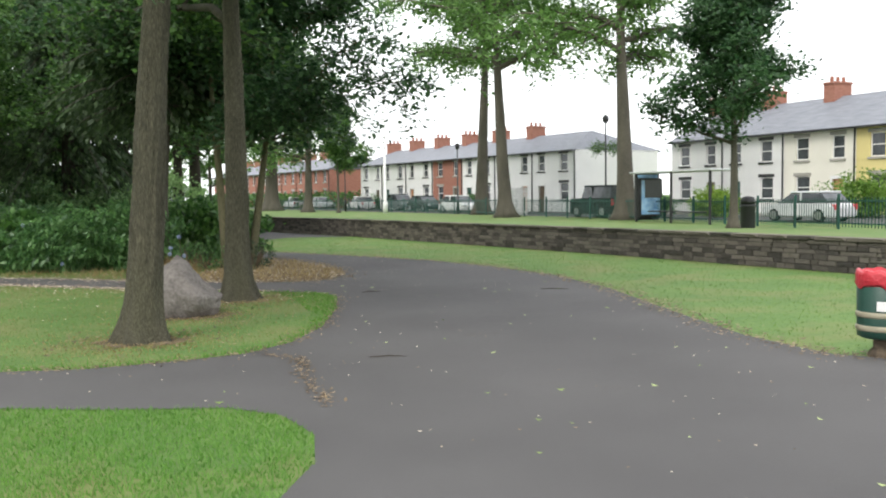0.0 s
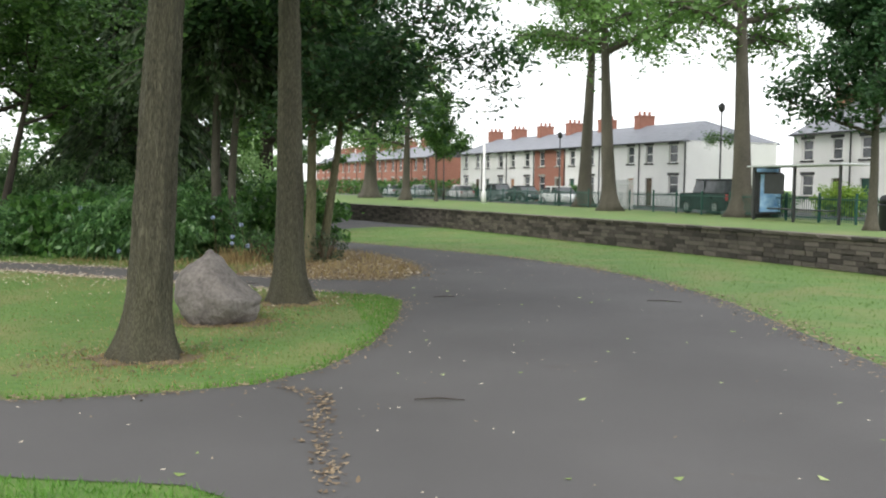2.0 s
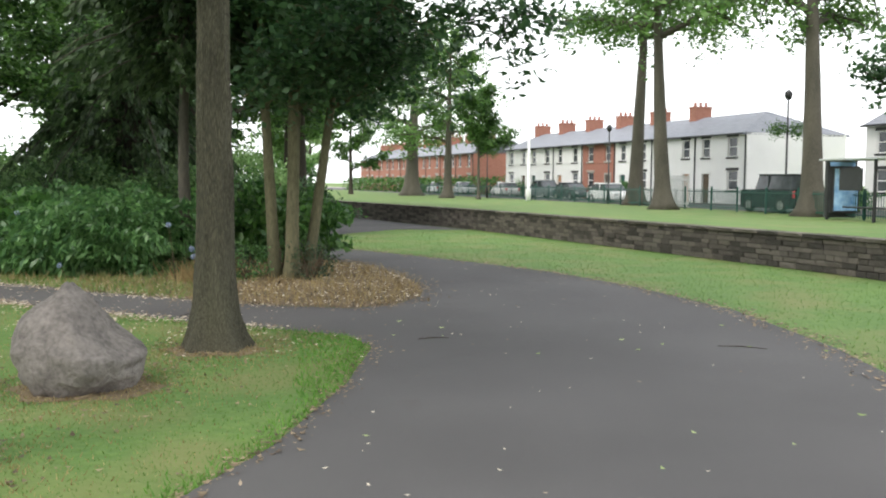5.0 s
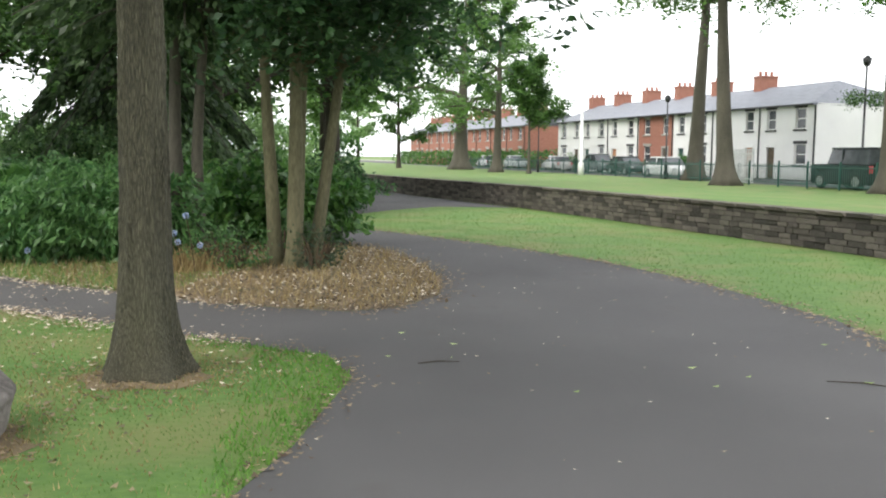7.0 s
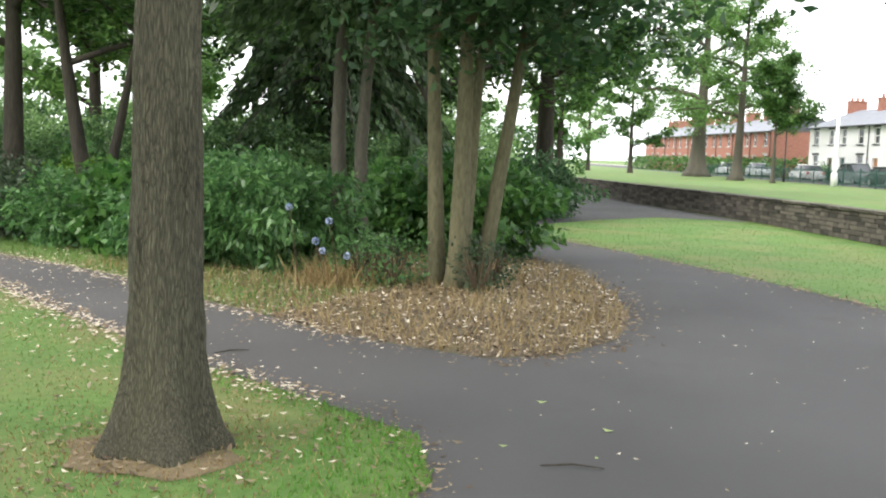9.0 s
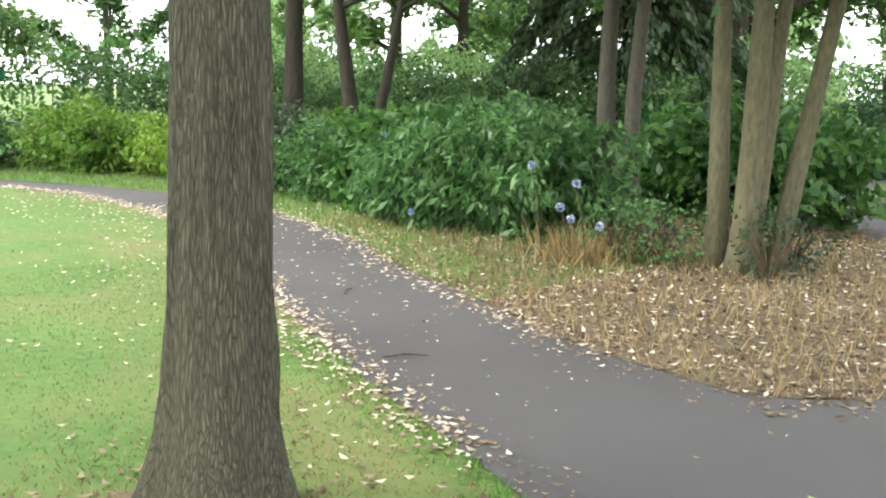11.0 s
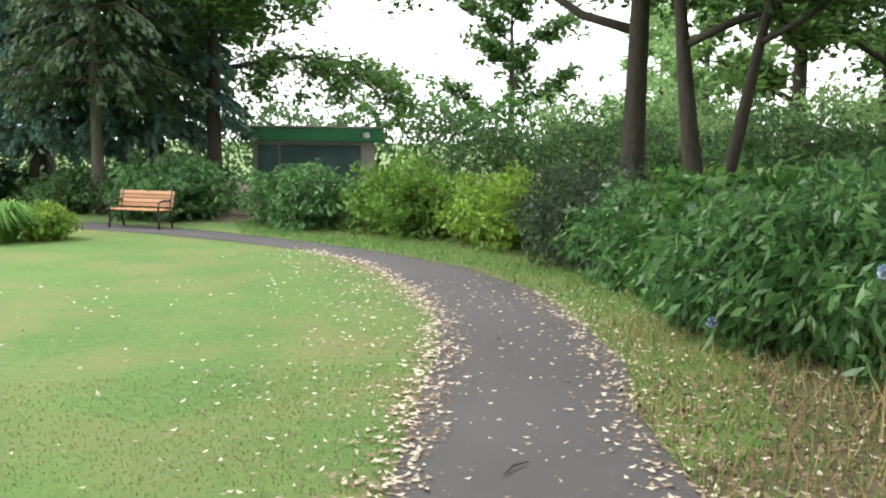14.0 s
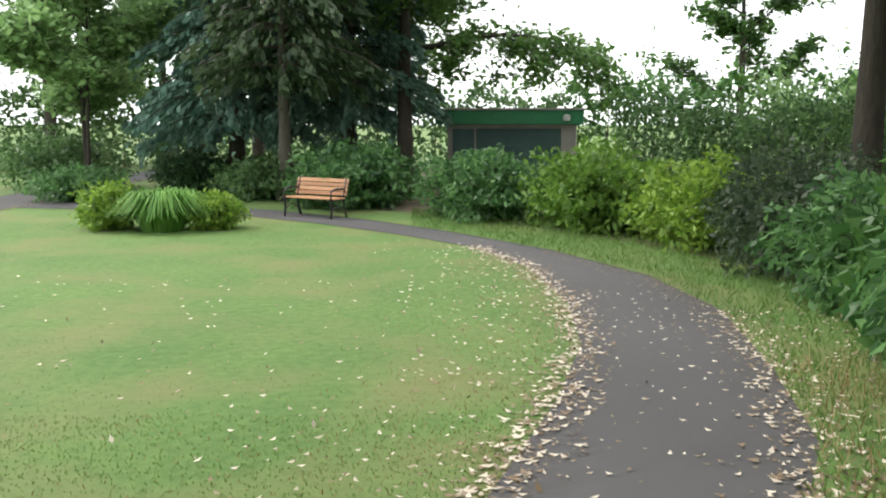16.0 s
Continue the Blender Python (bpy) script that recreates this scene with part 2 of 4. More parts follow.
def tube(V, F, pts, rad, n=8, wobble=0.0, rng=None):
    """Adds a tapered tube along pts to the lists V and F."""
    pts = [Vector(p) for p in pts]
    start = len(V)
    for i, (p, r) in enumerate(zip(pts, rad)):
        d = (pts[min(i + 1, len(pts) - 1)] - pts[max(i - 1, 0)]).normalized()
        side = d.cross(Vector((0.31, 0.95, 0.05))).normalized()
        if abs(d.z) > 0.9:
            side = Vector((1, 0, 0)) - d * d.x
            side.normalize()
        up = d.cross(side)
        for k in range(n):
            a = 2 * math.pi * k / n
            rr = r * (1 + (rng.uniform(-wobble, wobble) if rng else 0))
            V.append(p + (side * math.cos(a) + up * math.sin(a)) * rr)
    for i in range(len(pts) - 1):
        for k in range(n):
            a, b = start + i * n + k, start + i * n + (k + 1) % n
            F.append((a, b, b + n, a + n))
    F.append(tuple(start + k for k in range(n))[::-1])
    F.append(tuple(start + (len(pts) - 1) * n + k for k in range(n)))


def leaves(P, size, rng, aspect=0.5, axis=None, loose=1.0, fold=0.25, flat=0.0):
    """Folded four-cornered leaves at the points P. axis: the way they mostly point; loose: how far they stray from it."""
    n = len(P)
    d = rng.normal(size=(n, 3))
    if flat:
        d[:, 2] *= 1 - flat
    if axis is not None:
        d = np.asarray(axis) + d * loose
    d /= np.linalg.norm(d, axis=1)[:, None] + 1e-9
    ref = rng.normal(size=(n, 3))
    if flat:
        ref = ref * (1 - flat) + np.array([0, 0, 1.0])
    s = np.cross(d, ref)
    s /= np.linalg.norm(s, axis=1)[:, None] + 1e-9
    nn = np.cross(d, s)
    L = (size * rng.uniform(0.6, 1.3, n))[:, None]
    w = L * aspect * 0.5
    V = np.empty((n, 4, 3))
    V[:, 0] = P - d * L * 0.5
    V[:, 1] = P + s * w + nn * w * fold * 2
    V[:, 2] = P + d * L * 0.5
    V[:, 3] = P - s * w + nn * w * fold * 2
    return V.reshape(-1, 3), np.arange(n * 4).reshape(n, 4)


def foliage(name, P, size, mat, parent, seed, label="", **kw):
    V, F = leaves(np.asarray(P), size, np.random.default_rng(seed), **kw)
    return tagged(mesh_object(name, V, F, mat, parent, label), kind="stuff")

# ---- plan of the ground ----
ISLAND = [(-40, 9.2), (-4.48, 9.06), (-3.66, 9.16), (-2.93, 9.5), (-2.22, 9.94), (-1.82, 10.7), (-1.62, 12.0), (-1.65, 13.9), (-1.85, 15.6), (-2.3, 16.25), (-3.3, 16.56),
          (-4.4, 16.83), (-5.35, 17.12), (-7.4, 17.83), (-9.2, 18.5), (-10.7, 18.93), (-12.4, 19.1), (-14.7, 18.96), (-16.5, 18.4), (-18.06, 17.26), (-19.6, 15.9), (-20.9, 14.4), (-22.2, 11.5), (-22.8, 9.16)]
BED = [(-24.3, 9.17), (-23.7, 11.5), (-22.2, 14.6), (-20.2, 16.69), (-18.3, 18.15), (-16.07, 19.5), (-13.95, 20.3), (-12.0, 20.5), (-10, 20.2), (-8.4, 19.85), (-7.5, 19.4), (-6.2, 19.05), (-5.36, 18.8),
       (-4.6, 18.55), (-3.9, 18.45), (-2.85, 18.4), (-2.35, 18.9), (-2.15, 19.9), (-2.4, 21.1), (-3.0, 22.6), (-4.1, 24.4), (-5.7, 25.9), (-7.5, 27.5), (-9.3, 29.6), (-10.4, 33), (-10.3, 38), (-12, 43), (-16, 49), (-24, 60)]
PATCH = [(-40, 7.6), (-3.69, 7.45), (-2.72, 7.36), (-1.81, 7.38), (-1.29, 7.1), (-0.95, 6.5), (-0.85, 5.82), (-0.95, 5.14), (-1.3, 3), (-1.9, -30)]
RIGHT = [(26, 5.5), (7, 8.6), (4.9, 9.0), (4.1, 9.5), (3.62, 10.8), (3.35, 13), (3.0, 16.5), (2.35, 19.3), (1.1, 21.9), (-0.3, 24.0), (-2.2, 25.9), (-4.6, 28.0), (-6.5, 29.4), (-7.6, 31), (-8.1, 33), (-7.6, 36), (-6.6, 38.6), (-4.6, 39.5)]
WALL = [(33, -20), (20, 0), (8.82, 18.03), (5.0, 24.9), (1.05, 31.2), (-4.0, 39.2), (-9.6, 46.6), (-13.4, 52.2), (-24, 67)]
WALL_TOP = 0.74


def sheet(name, outline, z, mat, label, category, kind="structure"):
    bm = bmesh.new()
    f = bm.faces.new([bm.verts.new((x, y, z)) for x, y in outline])
    if f.calc_area() and f.normal.z < 0:
        f.normal_flip()
    bmesh.ops.triangulate(bm, faces=bm.faces[:])
    ob = part(name, bm, mat, None)
    return tagged(ob, label, category, kind=kind)


def inside(outline, P):
    x, y = P[:, 0], P[:, 1]
    hit = np.zeros(len(P), bool)
    for (x0, y0), (x1, y1) in zip(outline, outline[1:] + outline[:1]):
        c = ((y0 > y) != (y1 > y)) & (x < (x1 - x0) * (y - y0) / (y1 - y0 + 1e-12) + x0)
        hit ^= c
    return hit


def along(line, step, rng, spread):
    """Points scattered about a line, with the given spread to either side."""
    out = []
    for (x0, y0), (x1, y1) in zip(line, line[1:]):
        n = max(1, int(math.hypot(x1 - x0, y1 - y0) / step))
        s = rng.uniform(0, 1, n)
        out.append(np.stack([x0 + (x1 - x0) * s, y0 + (y1 - y0) * s], 1) + rng.normal(0, spread, (n, 2)))
    return np.concatenate(out)


ground = sheet("ground", [(-700, -700), (700, -700), (700, 700), (-700, 700)], 0.0, grass_m, "mown park lawn with dry yellowish patches", "lawn")
PATH_OUTLINE = PATCH[::-1] + ISLAND + BED + [(-20, 63), (-9.4, 46.2), (-4.0, 38.9)] + RIGHT[::-1][1:] + [(26, -30)]
park_path = sheet("path", PATH_OUTLINE, 0.008, asphalt_m, "grey worn tarmac park path strewn with fallen leaves", "path")

# the bed of shrubs and dead leaves beyond the side path
bed_outline = BED[3:24] + [(-14, 34), (-40, 40), (-46, 22), (-30, 12)]
bed = sheet("planting_bed", bed_outline, 0.012, soil_m, "planting bed of dry soil, dead leaves and thin grass", "ground")

verge = sheet("verge", BED[2:12] + [(-6.6, 20.0), (-9, 21.2), (-12, 21.9), (-15, 21.6), (-18, 20.2), (-20.8, 18.2), (-23.5, 15)], 0.016, grass_m, "thin turf between path and shrubs", "lawn")

# bank behind the wall, falling gently to the street
V, F = [], []
offs = [(0.2, WALL_TOP - 0.06), (1.5, 0.7), (8, 0.46), (14, 0.25), (400, 0.25)]
nrm = []
for i in range(len(WALL)):
    a, b = Vector(WALL[max(i - 1, 0)]), Vector(WALL[min(i + 1, len(WALL) - 1)])
    d = (b - a).normalized()
    nrm.append(Vector((d.y, -d.x)))
wall_ext = [(WALL[0][0] + 190, WALL[0][1] - 300)] + WALL + [(WALL[-1][0] - 250, WALL[-1][1] + 350)]
nrm_ext = [nrm[0]] + nrm + [nrm[-1]]
for (x, y), n in zip(wall_ext, nrm_ext):
    for o, z in offs:
        V.append((x + n.x * o, y + n.y * o, z))
k = len(offs)
for i in range(len(wall_ext) - 1):
    for j in range(k - 1):
        F.append((i * k + j, i * k + j + 1, (i + 1) * k + j + 1, (i + 1) * k + j))
bank = tagged(mesh_object("bank", V, F, grass_m), "grassy bank with dry worn turf above the wall", "lawn", kind="structure")


def bank_z(x, y):
    best = 1e9
    for (x0, y0), (x1, y1) in zip(WALL, WALL[1:]):
        s = max(0, min(1, ((x - x0) * (x1 - x0) + (y - y0) * (y1 - y0)) / ((x1 - x0) ** 2 + (y1 - y0) ** 2)))
        best = min(best, math.hypot(x - x0 - s * (x1 - x0), y - y0 - s * (y1 - y0)))
    return float(np.interp(best, [o for o, _ in offs], [z for _, z in offs]))


# road and pavement beyond the fence
RD = Vector((-0.47, 0.883))
RN = Vector((0.883, 0.47))
R0 = Vector((11.2, 49.0))


def road_at(s, o):
    p = R0 + RD * s + RN * o
    return (p.x, p.y)


road = sheet("road", [road_at(-90, 1.5), road_at(250, 1.5), road_at(250, 9.5), road_at(-90, 9.5)], 0.262, asphalt_m, "grey tarmac street in front of the houses", "road")
pavement = sheet("pavement", [road_at(-90, 9.5), road_at(250, 9.5), road_at(250, 12.5), road_at(-90, 12.5)], 0.37, concrete_m, "pale concrete pavement", "pavement")
kerb_bm = bmesh.new()
box(kerb_bm, 9.35, 9.5, -90, 250, 0.2, 0.375, bevel=0.01)
kerb = tagged(part("kerb", kerb_bm, concrete_m, None), "pale concrete kerb along the street", "kerb", kind="structure")
kerb.matrix_world = Matrix(((RN.x, RD.x, 0, R0.x), (RN.y, RD.y, 0, R0.y), (0, 0, 1, 0), (0, 0, 0, 1)))


# ---- trees ----


def tree(name, label, x, y, z, height, r, crown_from, spread, mat, n_leaf, leaf, seed, bark=None, lean=(0.0, 0.0), limbs=9, rise=0.6, droop=0.0, stems=None, flare=1.9, spray=0.45, aspect=0.55, hang=0.0, bend=0.25, category="tree", detail=False):
    """A tapered trunk (or several stems) with limbs, twigs and a crown of separate leaves."""
    rng = random.Random(seed)
    nrng = np.random.default_rng(seed)
    bark = bark or bark_m
    top = thing(name, x, y, z, label, category)
    ends = []
    for (sx, sy, lx, ly, sr, sh) in stems or [(0, 0, lean[0], lean[1], r, height)]:
        V, F, pts, rad = [], [], [], []
        wob = [rng.uniform(-1, 1) * bend for _ in range(4)]
        steps = 90 if detail else 16
        for i in range(steps + 1):
            q = i / steps
            h = sh * q ** 1.35
            q2 = h / sh
            px = sx + lx * q2 + 0.3 * wob[0] * math.sin(q2 * 5 + wob[1] * 9) * q2
            py = sy + ly * q2 + 0.3 * wob[2] * math.sin(q2 * 4 + wob[3] * 9) * q2
            pts.append(Vector((px, py, h - 0.08 if i == 0 else h)))
            rad.append(max(0.015, sr * (1 - 0.85 * q2) * (1 + (flare - 1) * math.exp(-h / (sr * 1.1)))))
        tube(V, F, pts, rad, 64 if detail else 20, 0.012 if detail else 0.035, rng)
        if detail:
            axis_z = lambda h: pts[min(range(len(pts)), key=lambda k: abs(pts[k].z - h))]
            near = [v for v in V if v.z < 5]
            for v in near:
                c = axis_z(v.z)
                o = Vector((v.x - c.x, v.y - c.y, 0))
                u = o.normalized()
                f = abs(noise.noise(Vector((u.x * 5, u.y * 5, v.z * 0.9 + seed)))) + 0.6 * abs(noise.noise(Vector((u.x * 11, u.y * 11, v.z * 2.2))))
                v += u * (0.035 * f - 0.012)
        # buttressed foot
        V = [v if v.z > 0.6 else Vector((v.x, v.y, v.z)) + (Vector((v.x, v.y, 0)) - Vector((pts[0].x, pts[0].y, 0))) * (0.14 * math.sin(5 * math.atan2(v.y - pts[0].y, v.x - pts[0].x) + seed) * max(0, 1 - v.z / 0.6)) for v in V]
        trunk = mesh_object("trunk" if not stems else "stem", V, F, bark, top, smooth=True)
        count = max(3, limbs // (len(stems) if stems else 1))
        for j in range(count):
            q = (j + 0.5) / count
            h = crown_from + (sh * 0.97 - crown_from) * q
            i = next(k for k in range(len(pts)) if pts[k].z >= h or k == len(pts) - 1)
            start = pts[i - 1].lerp(pts[i], (h - pts[i - 1].z) / max(1e-6, pts[i].z - pts[i - 1].z))
            az = j * 2.4 + seed * 1.7 + rng.uniform(-0.4, 0.4)
            length = spread * (1.0 - 0.55 * q) * rng.uniform(0.8, 1.15)
            d = Vector((math.cos(az), math.sin(az), rise + 0.5 * q))
            d.normalize()
            LV, LF, lp, lr = [], [], [], []
            r0 = max(0.02, sr * 0.42 * (1 - 0.6 * q))
            p = start.copy()
            for s in range(7):
                lp.append(p.copy())
                lr.append(r0 * (1 - 0.8 * s / 6))
                d2 = d + Vector((rng.uniform(-.3, .3), rng.uniform(-.3, .3), rng.uniform(-.15, .25) - droop * s / 6))
                p = p + d2.normalized() * length / 6
            tube(LV, LF, lp, lr, 7)
            for s in range(2, 7):
                for _ in range(3):
                    t = Vector((rng.uniform(-1, 1), rng.uniform(-1, 1), rng.uniform(-0.3, 0.6) - droop)).normalized() * length * rng.uniform(0.18, 0.38)
                    mid = lp[s] + t * 0.5 + Vector((0, 0, rng.uniform(0, 0.1)))
                    end = lp[s] + t + Vector((0, 0, -droop * 0.3 * length * 0.3))
                    tube(LV, LF, [lp[s], mid, end], [lr[s] * 0.5 + 0.004, lr[s] * 0.3 + 0.004, 0.004], 4)
                    ends += [mid, end, lp[s].lerp(mid, 0.6), mid.lerp(end, 0.5)]
            mesh_object("limb", LV, LF, bark, top, smooth=True)
    E = np.array([tuple(e) for e in ends])
    P = E[nrng.integers(0, len(E), n_leaf)]
    off = nrng.normal(0, spray * 0.55, (n_leaf, 3))
    off[:, 2] *= 0.7
    P = P + off
    if hang:
        P[:, 2] -= nrng.exponential(hang, n_leaf)
        axis, loose = np.array([0, 0, -1.0]), 0.5
        foliage("crown", P, leaf, mat, top, seed, aspect=aspect, axis=axis, loose=loose)
    else:
        foliage("crown", P, leaf, mat, top, seed, aspect=aspect, flat=0.45)
    return top


def conifer(name, label, x, y, z, height, r, crown_from, spread, mat, n_leaf, leaf, seed, bark=None, stems=None, tiers=16, droop=0.5, bare=False):
    """A conifer with tiers of drooping boughs carrying flat sprays."""
    rng = random.Random(seed)
    nrng = np.random.default_rng(seed)
    bark = bark or darkbark_m
    top = thing(name, x, y, z, label, "tree")
    for (sx, sy, lx, ly, sr, sh) in stems or [(0, 0, 0.1, 0.05, r, height)]:
        V, F = [], []
        n = 10
        pts = [Vector((sx + lx * q / n + 0.06 * math.sin(q + seed), sy + ly * q / n, sh * q / n - (0.08 if q == 0 else 0))) for q in range(n + 1)]
        tube(V, F, pts, [max(0.02, sr * (1 - 0.85 * q / n) * (1.5 if q == 0 else 1)) for q in range(n + 1)], 12, 0.06, rng)
        mesh_object("trunk", V, F, bark, top, smooth=True)
    P, A = [], []
    per = max(1, n_leaf // (tiers * 7))
    for t in range(tiers):
        q = t / tiers
        h = crown_from + (height - crown_from) * q
        length = spread * (1 - q) ** 0.75 * (0.75 + 0.25 * math.sin(t * 2.1) ** 2) + 0.15
        for b in range(7):
            BV, BF = [], []
            az = b * 0.9 + t * 1.3 + rng.uniform(-0.3, 0.3)
            ln = length * rng.uniform(0.7, 1.15)
            d = Vector((math.cos(az), math.sin(az), 0))
            c = [Vector((lxy.x, lxy.y, h)) + Vector((0, 0, 0)) for lxy in [d * ln * s / 5 for s in range(6)]]
            for s in range(6):
                c[s].z += 0.25 * ln * (s / 5) - droop * ln * (s / 5) ** 2
            tube(BV, BF, c, [0.035 * (1 - 0.8 * s / 5) for s in range(6)], 5)
            mesh_object("bough", BV, BF, bark, top)
            u = nrng.uniform(0.25, 1.0, per) ** 0.8
            cc = np.array([tuple(v) for v in c])
            i = np.minimum((u * 5).astype(int), 4)
            f = (u * 5 - i)[:, None]
            base = cc[i] * (1 - f) + cc[i + 1] * f
            side = np.array([-d.y, d.x, 0]) * (nrng.uniform(-1, 1, per) * ln * 0.28 * (1.15 - u))[:, None]
            drop = np.abs(side).sum(1) * 0.5 + nrng.exponential(0.12, per)
            pp = base + side
            pp[:, 2] -= drop
            P.append(pp)
            ax = np.array([d.x, d.y, -0.5 - droop]) + side * 2.0 / max(0.2, ln)
            A.append(ax)
    P, A = np.concatenate(P), np.concatenate(A)
    V, F = leaves(P, leaf, nrng, aspect=0.42, axis=A, loose=0.35)
    tagged(mesh_object("crown", V, F, mat, top), kind="stuff")
    return top


def shrub(name, label, x, y, z, rx, ry, rz, n_leaf, leaf, mat, seed, aspect=0.45, droop=0.5, stems=9, category="shrub", turn=0.0, lumps=0.28, loose=0.8, core=True, group=""):
    """A shrub: stems, a dark heart of foliage and leaves on an uneven outline."""
    rng = random.Random(seed)
    nrng = np.random.default_rng(seed)
    top = thing(name, x, y, z, label, category, group, turn)
    V, F = [], []
    for s in range(stems):
        a = rng.uniform(0, 6.28)
        e = Vector((math.cos(a) * rx * 0.6, math.sin(a) * ry * 0.6, rz * rng.uniform(1.0, 1.5)))
        tube(V, F, [Vector((e.x * 0.12, e.y * 0.12, -0.03)), Vector((e.x * 0.5, e.y * 0.5, e.z * 0.55)), e], [0.02, 0.014, 0.005], 5)
    tagged(mesh_object("stem_tangle", V, F, stem_m, top), kind="stuff")
    d = nrng.normal(size=(n_leaf, 3))
    d /= np.linalg.norm(d, axis=1)[:, None]
    w = 1 + lumps * (np.sin(d[:, 0] * 5 + seed) * np.sin(d[:, 1] * 6 + seed * 2) + 0.6 * np.sin(d[:, 2] * 9 + d[:, 0] * 7 + seed * 3))
    rad = w * np.where(nrng.uniform(size=n_leaf) < 0.8, nrng.uniform(0.8, 1.08, n_leaf), nrng.uniform(0.5, 1.2, n_leaf))
    P = d * rad[:, None] * np.array([rx, ry, rz]) + np.array([0, 0, rz * 0.92])
    P[:, 2] = np.where(P[:, 2] < 0.03, nrng.uniform(0.03, 0.35 * rz, n_leaf), P[:, 2])
    axis = d * 0.8 + np.array([0, 0, -droop])
    LV, LF = leaves(P, leaf, nrng, aspect=aspect, axis=axis, loose=loose)
    tagged(mesh_object("leaves", LV, LF, mat, top), kind="stuff")
    if core:
        m = n_leaf // 3
        dd = nrng.normal(size=(m, 3))
        dd /= np.linalg.norm(dd, axis=1)[:, None]
        Q = dd * (nrng.uniform(0.35, 0.75, m)[:, None]) * np.array([rx, ry, rz]) + np.array([0, 0, rz * 0.85])
        Q[:, 2] = np.maximum(Q[:, 2], 0.05)
        LV, LF = leaves(Q, leaf * 1.7, nrng, aspect=0.7)
        tagged(mesh_object("inner_leaves", LV, LF, mat, top), kind="stuff")
    return top


def hedge(name, label, pts, width, height, n_leaf, leaf, mat, seed, wild=0.0):
    """A clipped hedge along pts: leaves over its sides and top and through its depth; wild: shoots above the top."""
    nrng = np.random.default_rng(seed)
    top = thing(name, pts[0][0], pts[0][1], 0, label, "hedge")
    seg = [math.hypot(b[0] - a[0], b[1] - a[1]) for a, b in zip(pts, pts[1:])]
    tot = sum(seg)
    pk, ins = [], []
    SV, SF = [], []
    for (a, b), s in zip(zip(pts, pts[1:]), seg):
        n = int(n_leaf * s / tot)
        u = nrng.uniform(0, 1, n)
        d = np.array([b[0] - a[0], b[1] - a[1]]) / s
        nn = np.array([-d[1], d[0]])
        kind = nrng.uniform(size=n)
        o = np.where(kind < 0.35, -1, np.where(kind < 0.6, 1, nrng.uniform(-1, 1, n))) * width / 2
        o = o * nrng.uniform(0.85, 1.1, n)
        lum = 0.12 * np.sin(u * s * 1.7 + seed) + 0.08 * np.sin(u * s * 4.1)
        hz = np.where(kind < 0.6, nrng.uniform(0.05, 1, n), np.where(kind < 0.9, nrng.uniform(0.92, 1.06, n), nrng.uniform(0.1, 0.9, n)))
        z = height * hz * (1 + lum)
        if wild:
            up = (kind > 0.6) & (nrng.uniform(size=n) < 0.6)
            z = z + np.where(up, nrng.exponential(wild, n), 0)
        o = o + 0.15 * np.sin(u * s * 2.3 + z * 2)
        xy = np.array(a) - np.array(pts[0]) + np.outer(u * s, d) + np.outer(o, nn)
        pk.append(np.column_stack([xy, z]))
        for i in range(int(s / 1.2) + 1):
            c = np.array(a) - np.array(pts[0]) + d * min(s, i * 1.2 + 0.3)
            tube(SV, SF, [Vector((c[0], c[1], -0.03)), Vector((c[0] + 0.1, c[1] + 0.05, height * 0.5)), Vector((c[0], c[1] + 0.1, height * 0.85))], [0.04, 0.03, 0.01], 5)
    tagged(mesh_object("stem_tangle", SV, SF, stem_m, top), kind="stuff")
    V, F = leaves(np.concatenate(pk), leaf, nrng, aspect=0.5)
    tagged(mesh_object("leaves", V, F, mat, top), kind="stuff")
    return top


ash_lbl = "tall park tree with straight furrowed grey-brown trunk on the lawn"
tree("park_tree", ash_lbl, -3.68, 11.0, 0, 11.5, 0.22, 4.7, 6.4, leaf_m, 34000, 0.16, 3, lean=(0.8, 0.2), limbs=13, rise=0.3, droop=0.2, flare=1.65, detail=True)
tree("park_tree", "tall park tree with furrowed bark and flared roots beside the path", -3.46, 15.32, 0, 11.0, 0.215, 4.4, 6.6, leaf_m, 34000, 0.16, 5, lean=(-0.1, 0.3), limbs=13, rise=0.3, droop=0.3, flare=1.7, detail=True)
tree("many_stemmed_tree", "mossy tree of several pale stems in the leaf bed", -5.0, 22.0, 0, 8, 0.12, 2.7, 4.6, darkleaf_m, 42000, 0.16, 7, bark=moss_m,
     stems=[(-0.25, 0.0, -0.5, 0.3, 0.12, 7.5), (0.1, -0.12, 0.25, -0.2, 0.13, 8.2), (0.3, 0.15, 0.9, 0.5, 0.11, 7.2), (-0.05, 0.3, 0.1, 0.9, 0.1, 7.0)], limbs=24, rise=0.4, droop=0.3, flare=1.4)
conifer("cypress", "dark cypress with two reddish trunks and drooping sprays", -7.1, 22.7, 0, 9.5, 0.15, 4.0, 2.6, needle_m, 28000, 0.19, 9, stems=[(-0.14, 0, -0.1, 0, 0.13, 9.5), (0.16, 0.05, 0.2, 0.1, 0.11, 8.5)], bark=bark2_m)
conifer("cypress", "dark green weeping cypress behind the shrubs", -12.3, 29.8, 0, 11, 0.26, 2.8, 3.4, needle_m, 38000, 0.22, 11, droop=0.8)
tree("park_tree", "slender dark-trunked tree rising from the shrubs", -15.7, 23.6, 0, 10.5, 0.22, 3.2, 6.4, leaf_m, 34000, 0.17, 13, bark=darkbark_m, lean=(0.2, 0.1), limbs=10, rise=0.4)
